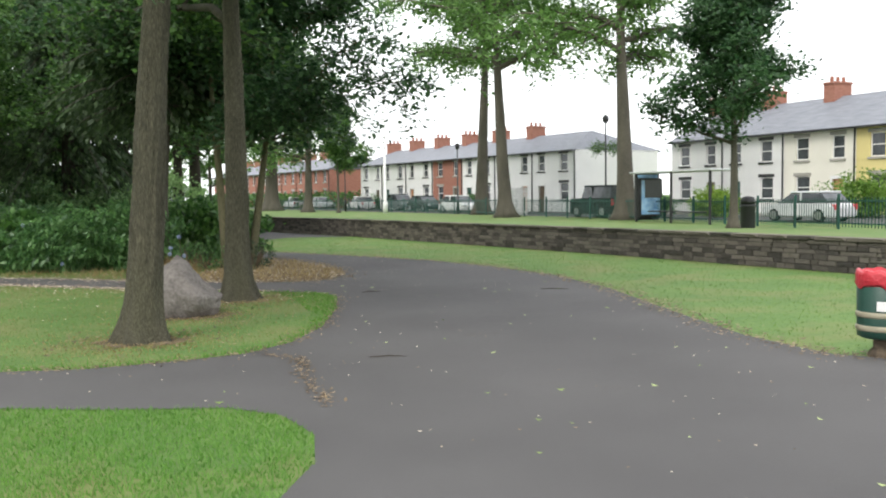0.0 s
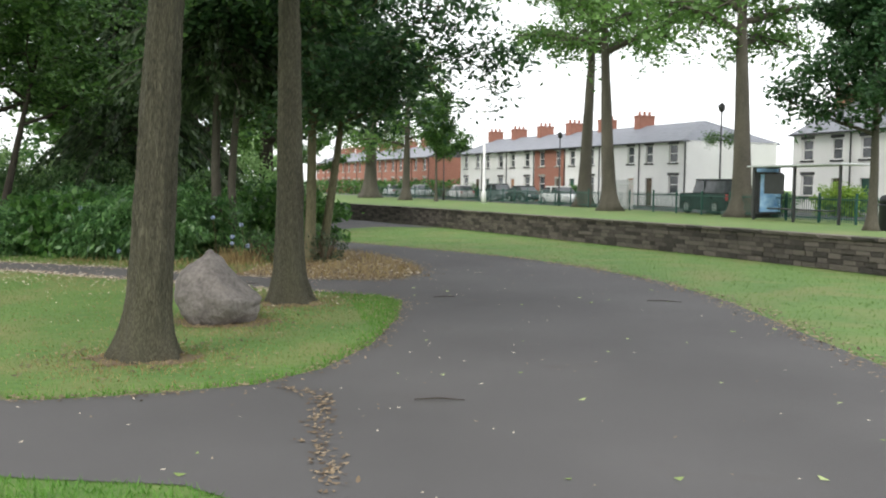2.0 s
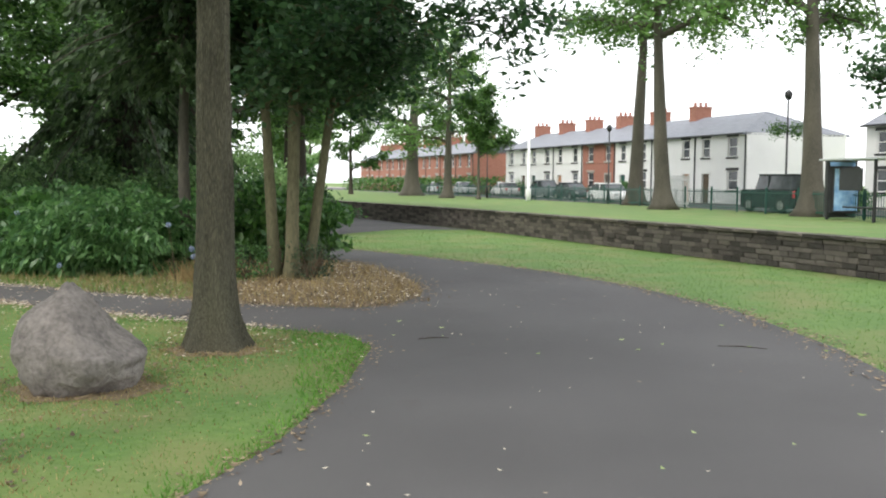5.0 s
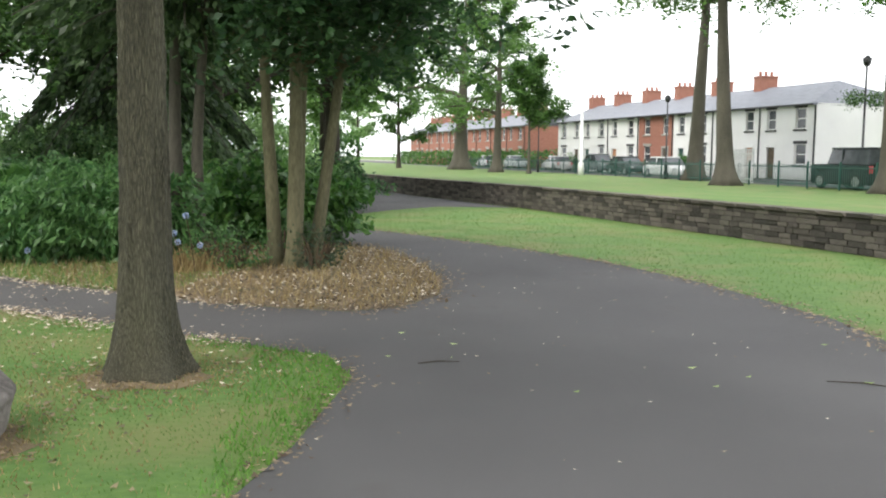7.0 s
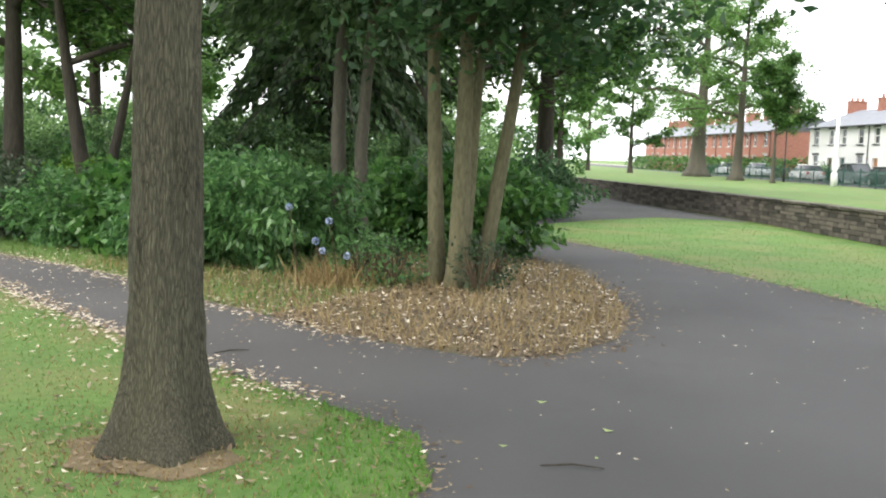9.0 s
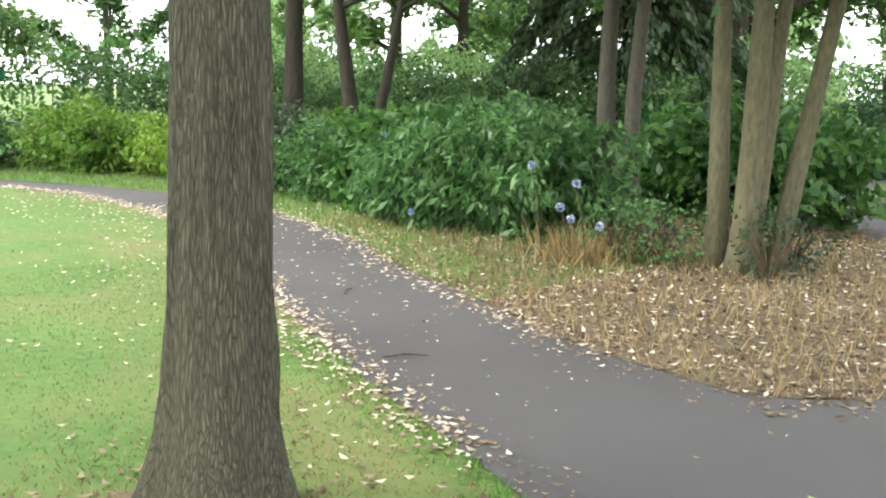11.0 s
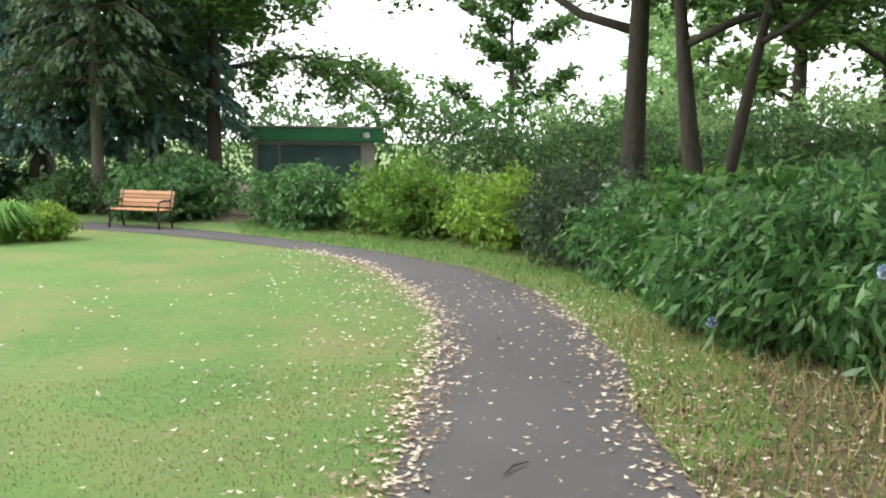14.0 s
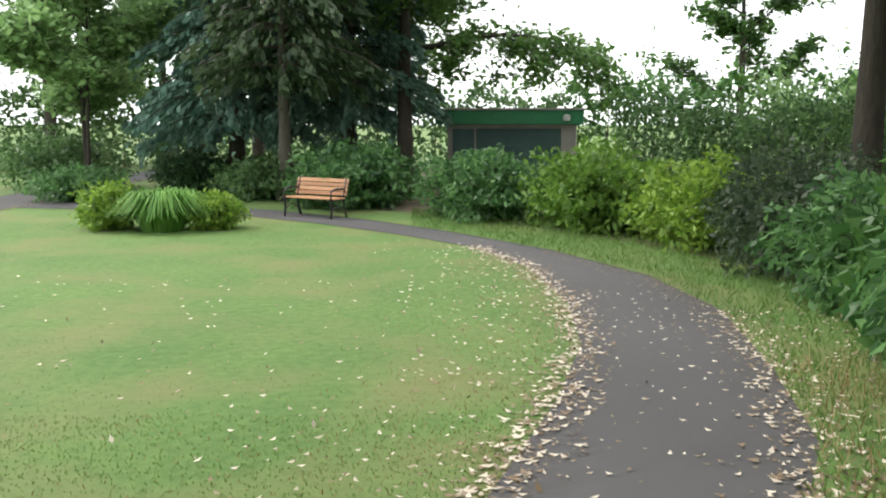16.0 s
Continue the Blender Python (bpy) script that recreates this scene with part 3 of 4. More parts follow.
tree("forked_tree", "forked small tree with dark leaning stems among shrubs", -13.4, 23.6, 0, 7.5, 0.17, 2.8, 4.4, leaf_m, 22000, 0.16, 15, bark=darkbark_m,
     stems=[(0, 0, -1.0, -0.4, 0.17, 6.5), (0.05, 0.0, 1.2, 0.6, 0.12, 6.0)], limbs=10, rise=0.4, flare=1.3)
# trees on the bank and along the street
for (x, y, h, r, cf, sp, n, sd, lx, ly, nm, lab) in [
        (2.9, 68, 18, 0.5, 10, 9, 11000, 21, 0.6, 0, "street_tree", "tall straight dark-trunked tree on the bank"),
        (4.1, 58.8, 17, 0.46, 9.2, 9, 11000, 22, -0.9, 0, "street_tree", "tall tree with a bent grey trunk on the bank"),
        (10.1, 50, 16, 0.5, 8.2, 8, 11000, 23, -0.4, 0, "street_tree", "stout straight tree trunk on the bank by the bus shelter"),
        (-18.8, 100, 17, 0.75, 4.8, 9.5, 14000, 25, 0.5, 0, "street_tree", "big-trunked tree at the far end of the bank"),
        (-13.0, 88, 14, 0.4, 4.6, 6, 7500, 28, 0.3, 0, "street_tree", "leafy tree on the far bank")]:
    tree(nm, lab, x, y, bank_z(x, y), h, r, cf, sp, lightleaf_m, n, 0.34, sd, bark=bark2_m, lean=(lx, ly), limbs=12, rise=0.25, droop=0.4, spray=0.7)
tree("young_tree", "young round-crowned tree with dense dark leaves by the fence", 9.9, 30.9, bank_z(9.9, 30.9), 7.8, 0.15, 2.7, 3.0, darkleaf_m, 17000, 0.21, 31, bark=bark2_m, limbs=16, rise=0.45)
tree("sapling", "slim young street tree on the bank", -9.5, 83, 0.25, 8.5, 0.14, 3.2, 3.0, leaf_m, 10000, 0.28, 33, bark=bark2_m, limbs=9)

# ---- shrubs and hedges beside the side path ----
shrub("willowy_shrub", "large drooping shrub with narrow grey-green leaves beside the path", -8.3, 22.0, 0, 1.5, 1.15, 0.74, 10000, 0.17, shrub_m, 41, aspect=0.3, droop=1.0)
shrub("broadleaf_shrub", "dark broad-leaved shrub beside the path", -10.6, 22.3, 0, 1.3, 1.0, 0.68, 5000, 0.22, laurel_m, 42, aspect=0.6, droop=0.7)
shrub("broadleaf_shrub", "low spreading green shrub with drooping leaves", -9.3, 21.5, 0, 0.9, 0.7, 0.6, 3200, 0.19, shrub_m, 43, aspect=0.4, droop=0.8)
shrub("dusky_shrub", "dark dusky twiggy shrub beside the path", -14.2, 22.2, 0, 1.5, 1.0, 0.72, 6500, 0.1, purple_m, 44)
shrub("broadleaf_shrub", "mid-green shrub mixed with bare twigs", -12.2, 22.1, 0, 1.2, 0.9, 0.62, 4500, 0.12, shrub_m, 48)
shrub("golden_shrub", "golden-green shrub beside the path", -16.6, 21.8, 0, 1.3, 0.9, 0.62, 5200, 0.13, gold_m, 45)
shrub("lime_shrub", "lime green leafy shrub under the trees", -14.0, 24.3, 0, 2.2, 0.9, 0.66, 5600, 0.16, lime_m, 46)
shrub("lime_shrub", "fresh green upright shrub beside the path", -18.6, 20.6, 0, 1.3, 1.0, 0.68, 5200, 0.14, lime_m, 47)
shrub("green_shrub", "leafy green shrub near the bench", -20.6, 18.9, 0, 1.3, 1.0, 0.62, 5200, 0.14, shrub_m, 49)
shrub("green_shrub", "rounded broad-leaved shrub behind the bench", -23.0, 16.3, 0, 1.4, 1.2, 0.62, 5200, 0.18, shrub_m, 50)
shrub("green_shrub", "low dark shrub behind the bench", -25.2, 14.2, 0, 1.3, 1.1, 0.5, 3600, 0.14, hedge_m, 51)
shrub("laurel", "glossy laurel bush behind the leaf bed", -7.0, 25.4, 0, 1.9, 1.1, 0.82, 6000, 0.2, laurel_m, 52, aspect=0.45)
shrub("yew_bush", "dark dense evergreen bush at the bend of the path", -9.8, 34.5, 0, 2.0, 1.5, 0.85, 8000, 0.16, darkleaf_m, 53)
shrub("yew_bush", "dark dense evergreen bush beyond the trees", -12.5, 32, 0, 2.4, 1.6, 0.9, 7000, 0.16, darkleaf_m, 54)
shrub("green_shrub", "leafy shrub in the shade of the cypress", -11.8, 25.8, 0, 1.9, 1.2, 0.8, 5200, 0.18, shrub_m, 55)
shrub("green_shrub", "broad dark shrub at the edge of the lawn", -17.0, 26.5, 0, 2.5, 1.5, 0.85, 5200, 0.18, shrub_m, 56)
hedge("tall_hedge", "long shaggy hedge with feathery pale top shoots", [(-22.6, 22.2), (-17, 27), (-9.5, 28.2)], 1.6, 1.85, 26000, 0.13, hedge_m, 57, wild=0.12)
hedge("tall_hedge", "long shaggy hedge with feathery pale top shoots", [(-20, 27.5), (-30, 33), (-44, 36)], 1.8, 2.2, 16000, 0.16, hedge_m, 58, wild=0.15)
hedge("feathery_hedge", "feathery pale green hedge behind the clipped one", [(-23, 25), (-17, 29.5), (-8, 31)], 1.2, 2.3, 18000, 0.14, pale_m, 59, wild=0.2)
# flowering and grassy bed on the lawn
shrub("golden_shrub", "yellow-green shrub clump on the lawn", -18.9, 12.5, 0, 0.55, 0.5, 0.38, 2600, 0.1, gold_m, 61)
shrub("golden_shrub", "yellow-green shrub clump on the lawn", -18.9, 14.2, 0, 0.42, 0.42, 0.3, 2000, 0.1, gold_m, 62)
shrub("green_shrub", "low shrub at the far side of the lawn", -24.8, 9.8, 0, 1.2, 0.9, 0.4, 3000, 0.12, shrub_m, 63)
shrub("grey_shrub", "tall rounded grey-green shrub by the far lawn", -28.5, 8.0, 0, 1.5, 1.4, 0.75, 5000, 0.14, hedge_m, 64)
rng = np.random.default_rng(66)
clump = thing("grass_clump", -18.7, 13.4, 0, "clump of long arching bright green leaves on the lawn", "ornamental grass")
n = 900
a, q = rng.uniform(0, 6.283, n), rng.uniform(0.15, 1, n)
L = 0.75 * rng.uniform(0.6, 1.1, n)
base = np.stack([np.cos(a) * q * 0.35, np.sin(a) * q * 0.35, np.zeros(n)], 1)
out = np.stack([np.cos(a), np.sin(a), np.zeros(n)], 1)
sd = np.stack([-np.sin(a), np.cos(a), np.zeros(n)], 1) * 0.014
mid = base + out * (L * q * 0.35)[:, None] + np.array([0, 0, 1]) * (L * 0.85)[:, None]
tip = base + out * (L * q * 0.95)[:, None] + np.array([0, 0, 1]) * (L * (0.95 - 0.6 * q))[:, None]
V = np.stack([base - sd, base + sd, mid + sd, mid - sd, tip + sd * 0.1, tip - sd * 0.1], 1).reshape(-1, 3)
F = np.concatenate([np.array([[0, 1, 2, 3], [3, 2, 4, 5]]) + 6 * i for i in range(n)])
tagged(mesh_object("blades", V, F, lushblade_m, clump), kind="stuff")

# conifers and trees round the far lawn
conifer("blue_spruce", "blue-green spruce with layered drooping boughs", -27.6, 15.8, 0, 10, 0.25, 2.2, 2.8, blue_m, 26000, 0.26, 71)
conifer("blue_spruce", "blue-green spruce with layered drooping boughs", -27.5, 12.9, 0, 10.5, 0.24, 1.9, 3.0, blue_m, 22000, 0.26, 72)
conifer("pine", "tall pine with a bare reddish trunk", -24.4, 14.6, 0, 9.5, 0.16, 3.0, 2.6, needle_m, 13000, 0.24, 73, bark=bark2_m)
tree("weeping_tree", "tall tree with long weeping grey-green foliage", -31.2, 11.0, 0, 10, 0.26, 2.6, 3.8, hedge_m, 20000, 0.22, 74, hang=0.8, aspect=0.2)
tree("maple", "leafy maple with low hanging bright green branches", -26.9, 17.3, 0, 9.5, 0.22, 3.3, 5.6, lightleaf_m, 46000, 0.2, 75, bark=darkbark_m, droop=0.5, limbs=12, rise=0.25)
tree("small_tree", "small pale-leaved tree with slim stems on the lawn", -27.0, 9.2, 0, 6.0, 0.08, 1.5, 3.2, pale_m, 20000, 0.24, 76, bark=darkbark_m, stems=[(0, 0, -0.5, -0.2, 0.07, 5.7), (0.15, 0.1, 0.4, 0.3, 0.06, 6.0)], limbs=12, rise=0.4)
hedge("far_hedge", "tall dense green hedge closing the far side of the park", [(-38, -16), (-41, 6), (-42, 24)], 2.4, 2.6, 14000, 0.3, hedge_m, 140, wild=0.3)
hedge("far_hedge", "tall dense green hedge closing the park behind trees", [(-42, 24), (-36, 44), (-26, 58), (-22, 74)], 2.6, 3.0, 16000, 0.34, laurel_m, 141, wild=0.3)
shrub("dark_shrub", "dark rounded evergreen shrub beneath the spruces", -27.5, 11.8, 0, 1.2, 1.0, 0.55, 3000, 0.14, darkleaf_m, 142)
shrub("green_shrub", "spreading green shrub beneath the spruces", -29.5, 15.8, 0, 1.6, 1.3, 0.62, 3600, 0.18, shrub_m, 143)
for i, (x, y, h, sp, n) in enumerate([(-10.9, 40.2, 13, 6.5, 20000), (-13.5, 46.5, 14, 7, 18000), (-12.8, 35.0, 12, 6, 18000)]):
    tree("park_tree", "tall dark leafy tree beside the far path", x, y, 0, h, 0.3, 3.2, sp, leaf_m, n, 0.24, 150 + i, bark=darkbark_m, limbs=13, rise=0.35, droop=0.3)
rb = random.Random(80)
for i, (x, y) in enumerate([(-46, 6), (-44, 14), (-40, 40), (-50, 34), (-30, 42), (-24, 48), (-38, 52), (-18, 40), (-30, 58), (-24, 36), (-55, 46), (-44, -2), (-16, 36), (-20, 66), (-32, 74), (-36, 12), (-38, 4), (-24, 33), (-34, 113), (-27, 106)]):
    m = [leaf_m, lightleaf_m, pale_m, leaf_m][i % 4] if i != 12 else lightleaf_m
    tree("park_tree", ["leafy tree in full summer leaf in the distance", "airy pale green tree beyond the hedge"][m in (pale_m, lightleaf_m)], x, y, 0, rb.uniform(9, 13), 0.25, 2.4, rb.uniform(4.0, 5.4), m, 6500, 0.38, 81 + i, bark=darkbark_m, limbs=9, rise=0.4, droop=0.1)

# ---- the boulder ----
bm = bmesh.new()
bmesh.ops.create_icosphere(bm, subdivisions=5, radius=1.0)
for v in bm.verts:
    p = v.co.copy()
    k = 1 + 0.2 * noise.noise(p * 1.1 + Vector((3, 1, 0))) + 0.1 * abs(noise.noise(p * 2.3 + Vector((1, 5, 2)))) + 0.04 * noise.noise(p * 6) + 0.015 * noise.noise(p * 16)
    taper = 1 - 0.5 * max(0, p.z)
    v.co = Vector((p.x * 0.52 * k * taper - 0.1 * max(0, p.z), p.y * 0.5 * k * taper, p.z * 0.52 * k + 0.34))
    if p.x > 0.05:
        v.co.z -= 0.2 * p.x * max(0, p.z + 0.3)
boulder = tagged(part("boulder", bm, rock_m, None, smooth=True), "large grey weathered boulder on the lawn between trees", "boulder")
boulder.matrix_world = pose(-3.82, 13.4, 0, 0, 0, 12)

# ---- retaining wall of rough stones ----
core_V, core_F = [], []
for (x, y), nn in zip(wall_ext[0:], nrm_ext):
    for o, z in ((0.03, -0.1), (0.36, -0.1), (0.36, WALL_TOP - 0.07), (0.03, WALL_TOP - 0.07)):
        core_V.append((x + nn.x * o, y + nn.y * o, z))
for i in range(len(wall_ext) - 1):
    for j in range(4):
        core_F.append((i * 4 + j, i * 4 + (j + 1) % 4, (i + 1) * 4 + (j + 1) % 4, (i + 1) * 4 + j))
stone_wall = tagged(mesh_object("wall_stone", core_V, core_F, mortar_m), "low retaining wall of dark weathered stone blocks", "wall", kind="structure")

# ---- litter bin ----
lb = thing("litter_bin", 4.55, 9.35, 0, "round dark green litter bin lined with a red bag", "litter bin")
part("drum", lathe([(0.2, 0.2), (0.245, 0.22), (0.25, 0.3), (0.255, 0.86), (0.235, 0.87), (0.22, 0.6)], 28), bin_m, lb, smooth=True)
for z in (0.28, 0.42):
    part("band", lathe([(0.252, z), (0.262, z + 0.01), (0.262, z + 0.05), (0.254, z + 0.06)], 28), band_m, lb, "pale painted band", smooth=True)
bmb = lathe([(0.262, 0.74), (0.272, 0.76), (0.27, 0.86), (0.262, 0.9), (0.235, 0.905), (0.225, 0.8)], 36)
for v in bmb.verts:
    a = math.atan2(v.co.y, v.co.x)
    v.co.z += 0.022 * math.sin(a * 5 + 1) * (1 if v.co.z < 0.8 else 0.3) + 0.01 * math.sin(a * 11)
    v.co.x *= 1 + 0.015 * math.sin(a * 9)
part("bag", bmb, bag_m, lb, "crumpled red plastic bag", smooth=True)
part("post", lathe([(0.15, -0.03), (0.13, 0.06), (0.09, 0.1), (0.09, 0.2)], 14), weathered_m, lb, "dark stumpy foot", smooth=True)
nt = part("notice", boxes((-0.02, 0.16, -0.004, 0.004, 0.5, 0.6), bevel=0.002), trim_m, lb, "white paper notice")
nt.matrix_local = pose(-0.15, -0.22, 0, 0, 0, -35)

# ---- bench ----
bench = thing("bench", -20.9, 15.75, 0, "park bench with varnished wooden slats and black iron ends", "bench", turn=56)
W = 1.25
for i in range(4):
    part("seat_slat", boxes((-W / 2, W / 2, -0.34 + i * 0.09, -0.27 + i * 0.09, 0.36, 0.385), bevel=0.006), wood_m, bench)
for i in range(4):
    s = part("back_slat", boxes((-W / 2, W / 2, -0.012, 0.012, -0.035, 0.035), bevel=0.006), wood_m, bench)
    s.matrix_local = pose(0, 0.04 + i * 0.022, 0.45 + i * 0.08, -14)
for sx in (-W / 2 + 0.06, W / 2 - 0.06):
    V, F = [], []
    tube(V, F, [(sx, -0.36, 0), (sx, -0.33, 0.2), (sx, -0.36, 0.36), (sx, -0.34, 0.52), (sx, -0.2, 0.55), (sx, 0.05, 0.54)], [0.022] * 6, 8)
    tube(V, F, [(sx, 0.1, 0), (sx, 0.03, 0.2), (sx, 0.02, 0.36), (sx, 0.07, 0.55), (sx, 0.12, 0.74)], [0.022] * 5, 8)
    tube(V, F, [(sx, -0.36, 0.35), (sx, 0.02, 0.345)], [0.018] * 2, 8)
    tube(V, F, [(sx, -0.33, 0.15), (sx, -0.15, 0.24), (sx, 0.04, 0.15)], [0.012] * 3, 6)
    mesh_object("iron_end", V, F, black_m, bench, "black cast iron end", smooth=True)


# ---- hut ----
def holed_wall(length, height, holes, thick):
    """A wall along x with rectangular openings (x0, x1, z0, z1) through it; its face lies at y = 0."""
    xs = sorted({0.0, length, *[h[0] for h in holes], *[h[1] for h in holes]})
    zs = sorted({0.0, height, *[h[2] for h in holes], *[h[3] for h in holes]})
    bm = bmesh.new()
    for x0, x1 in zip(xs, xs[1:]):
        for z0, z1 in zip(zs, zs[1:]):
            if not any(h[0] <= (x0 + x1) / 2 <= h[1] and h[2] <= (z0 + z1) / 2 <= h[3] for h in holes):
                box(bm, x0, x1, 0, thick, z0, z1)
    bmesh.ops.remove_doubles(bm, verts=bm.verts, dist=0.001)
    return bm


hut = thing("park_hut", -29.18, 18.44, 0, "flat-roofed green park hut with closed shutters", "hut", turn=80)
part("front_wall", holed_wall(3.55, 1.72, [(0.8, 3.15, 0.0, 1.62)], 0.2), concrete_m, hut)
part("side_wall", boxes((0, 0.2, 0.2, 4.5, 0, 1.72)), concrete_m, hut)
part("back_wall", boxes((0, 3.55, 4.5, 4.7, 0, 1.72)), concrete_m, hut)
part("far_wall", boxes((3.35, 3.55, 0.2, 4.5, 0, 1.72)), concrete_m, hut)
part("fascia", boxes((-0.3, 3.75, -0.35, 4.9, 1.72, 2.1), bevel=0.02), hutgreen_m, hut, "bright green painted fascia")
part("roof", boxes((-0.34, 3.79, -0.4, 4.95, 2.1, 2.16), bevel=0.015), concrete_m, hut)
for i in range(24):
    part("shutter_slat", boxes((0.8, 3.15, 0.06, 0.09 + 0.015 * (i % 2), 0.02 + i * 0.066, 0.084 + i * 0.066)), shutter_m, hut)
part("door", boxes((0.15, 0.75, -0.03, -0.002, 0.02, 1.6), bevel=0.01), shutter_m, hut)
part("lamp", lathe([(0.08, 0), (0.1, 0.05), (0.09, 0.14), (0.03, 0.17)], 12), trim_m, hut, "white wall lamp").location = (3.3, -0.42, 1.82)

# ---- houses ----


def terrace(name, label, start, s_dir, unit, units, depth, eaves, ridge, mats, doors, seed, hip=False, storeys_win=((0.95, 2.25), (3.3, 4.6))):
    """A row of terraced houses from start along s_dir; each house is a thing with its wall, windows, door, roof and chimney."""
    a = math.degrees(math.atan2(-s_dir.y, -s_dir.x))
    for u in range(units):
        p = Vector(start) + s_dir * unit * (u + 1)
        mat = mats[u % len(mats)]
        h = thing(name, p.x, p.y, 0.3, label[u % len(label)], "house", "terraced houses", turn=a)
        dx = 0.7 if doors[u % len(doors)] else unit - 1.7
        wx = unit - 2.0 if doors[u % len(doors)] else 0.9
        holes = [(dx, dx + 0.95, 0.0, 2.15), (wx, wx + 1.1, 0.95, 2.3), (wx, wx + 1.0, 3.25, 4.6), (dx, dx + 0.9, 3.25, 4.6)]
        part("front_wall", holed_wall(unit, eaves, holes, 0.3), mat, h)
        part("back_wall", boxes((0, unit, depth - 0.3, depth, 0, eaves)), mat, h)
        for x in (0.0, unit - 0.3):
            part("side_wall", boxes((x, x + 0.3, 0.3, depth - 0.3, 0, eaves)), mat, h)
        for k, (x0, x1, z0, z1) in enumerate(holes):
            if k == 0:
                d = part("door", boxes((x0 + 0.06, x1 - 0.06, 0.12, 0.17, 0.02, z1 - 0.06), bevel=0.01), [weathered_m, wood_m, green_m][u % 3], h)
                part("door_frame", boxes((x0 - 0.08, x0 + 0.06, -0.02, 0.18, 0, z1), (x1 - 0.06, x1 + 0.08, -0.02, 0.18, 0, z1), (x0 - 0.08, x1 + 0.08, -0.03, 0.18, z1 - 0.06, z1 + 0.12)), trim_m if mat is not brick_m else concrete_m, h)
                continue
            w = part("window", boxes((x0, x0 + 0.07, 0.1, 0.17, z0, z1), (x1 - 0.07, x1, 0.1, 0.17, z0, z1), (x0, x1, 0.1, 0.17, z0, z0 + 0.07), (x0, x1, 0.1, 0.17, z1 - 0.07, z1), (x0, x1, 0.09, 0.16, (z0 + z1) / 2 - 0.03, (z0 + z1) / 2 + 0.03)), trim_m, h)
            part("pane", boxes((x0 + 0.07, x1 - 0.07, 0.13, 0.145, z0 + 0.07, z1 - 0.07)), glass_m, w)
            part("sill", boxes((x0 - 0.1, x1 + 0.1, -0.08, 0.1, z0 - 0.13, z0 - 0.002), bevel=0.01), concrete_m if mat is not white_m else black_m, w)
            part("lintel", boxes((x0 - 0.12, x1 + 0.12, -0.03, 0.08, z1 + 0.002, z1 + 0.2), bevel=0.01), concrete_m if mat is not white_m else black_m, w)
        hip_r = unit - 3.2 if hip and u == 0 else unit
        rv = [(0.0, -0.3, eaves), (unit, -0.3, eaves), (unit, depth + 0.3, eaves), (0.0, depth + 0.3, eaves), (-0.0, depth / 2, ridge), (hip_r, depth / 2, ridge)]
        rv += [(x, y, z - 0.14) for x, y, z in rv]
        rf = [(0, 1, 5, 4), (2, 3, 4, 5), (3, 0, 4), (1, 2, 5), (6, 7, 1, 0), (8, 9, 3, 2), (9, 6, 0, 3), (7, 8, 2, 1), (10, 11, 7, 6), (11, 10, 9, 8), (6, 9, 10), (7, 11, 8)]
        mesh_object("roof", rv, rf, slate_m, h)
        part("gutter", boxes((-0.1, unit, -0.42, -0.3, eaves - 0.14, eaves - 0.03), bevel=0.02), black_m, h)
        part("drainpipe", boxes((unit - 0.12, unit - 0.04, -0.1, -0.02, 0, eaves - 0.1), bevel=0.02), black_m, h)
        if not (hip and u == 0):
            c = part("chimney", boxes((-0.25, 0.6, depth / 2 - 0.75, depth / 2 + 0.75, ridge - 0.7, ridge + 0.75), (-0.3, 0.65, depth / 2 - 0.8, depth / 2 + 0.8, ridge + 0.75, ridge + 0.88), bevel=0.02), brick_m, h)
            for k in range(3):
                pot = part("chimney_pot", lathe([(0.12, 0), (0.11, 0.3), (0.13, 0.34), (0.1, 0.36)], 10), brick_m, c)
                pot.location = (0.17, depth / 2 - 0.5 + 0.5 * k, ridge + 0.87)


row_dir = Vector((-0.5, 0.866))
terrace("house", ["white rendered end house with hipped slate roof", "white rendered terraced house with slate roof", "white rendered terraced house with slate roof", "red brick terraced house with slate roof", "white rendered terraced house with slate roof", "white rendered terraced house with slate roof", "white rendered terraced house with slate roof"],
        (10.3, 70.3), row_dir, 5.6, 7, 8.5, 4.85, 6.6, [white_m, white_m, white_m, brick_m, white_m, white_m, white_m], [1, 0, 1, 0, 1], 1, hip=True)
terrace("house", ["red brick terraced house in the distance"], (-14.0, 113), row_dir, 5.6, 9, 8.5, 4.85, 6.6, [brick_m], [1, 0], 2)
terrace("house", ["yellow rendered terraced house with slate roof", "cream rendered terraced house with slate roof", "white rendered terraced house with slate roof", "white rendered terraced house with slate roof"],
        (25.4, 46.2), Vector((-0.42, 0.907)), 5.3, 4, 8.5, 5.0, 7.3, [yellow_m, cream_m, white_m, white_m], [0, 0, 1], 3)
terrace("house", ["red brick terraced house with slate roof"], (29.9, 36.5), Vector((-0.42, 0.907)), 5.3, 2, 8.5, 5.0, 7.3, [brick_m], [0, 1], 4)

# ---- cars ----


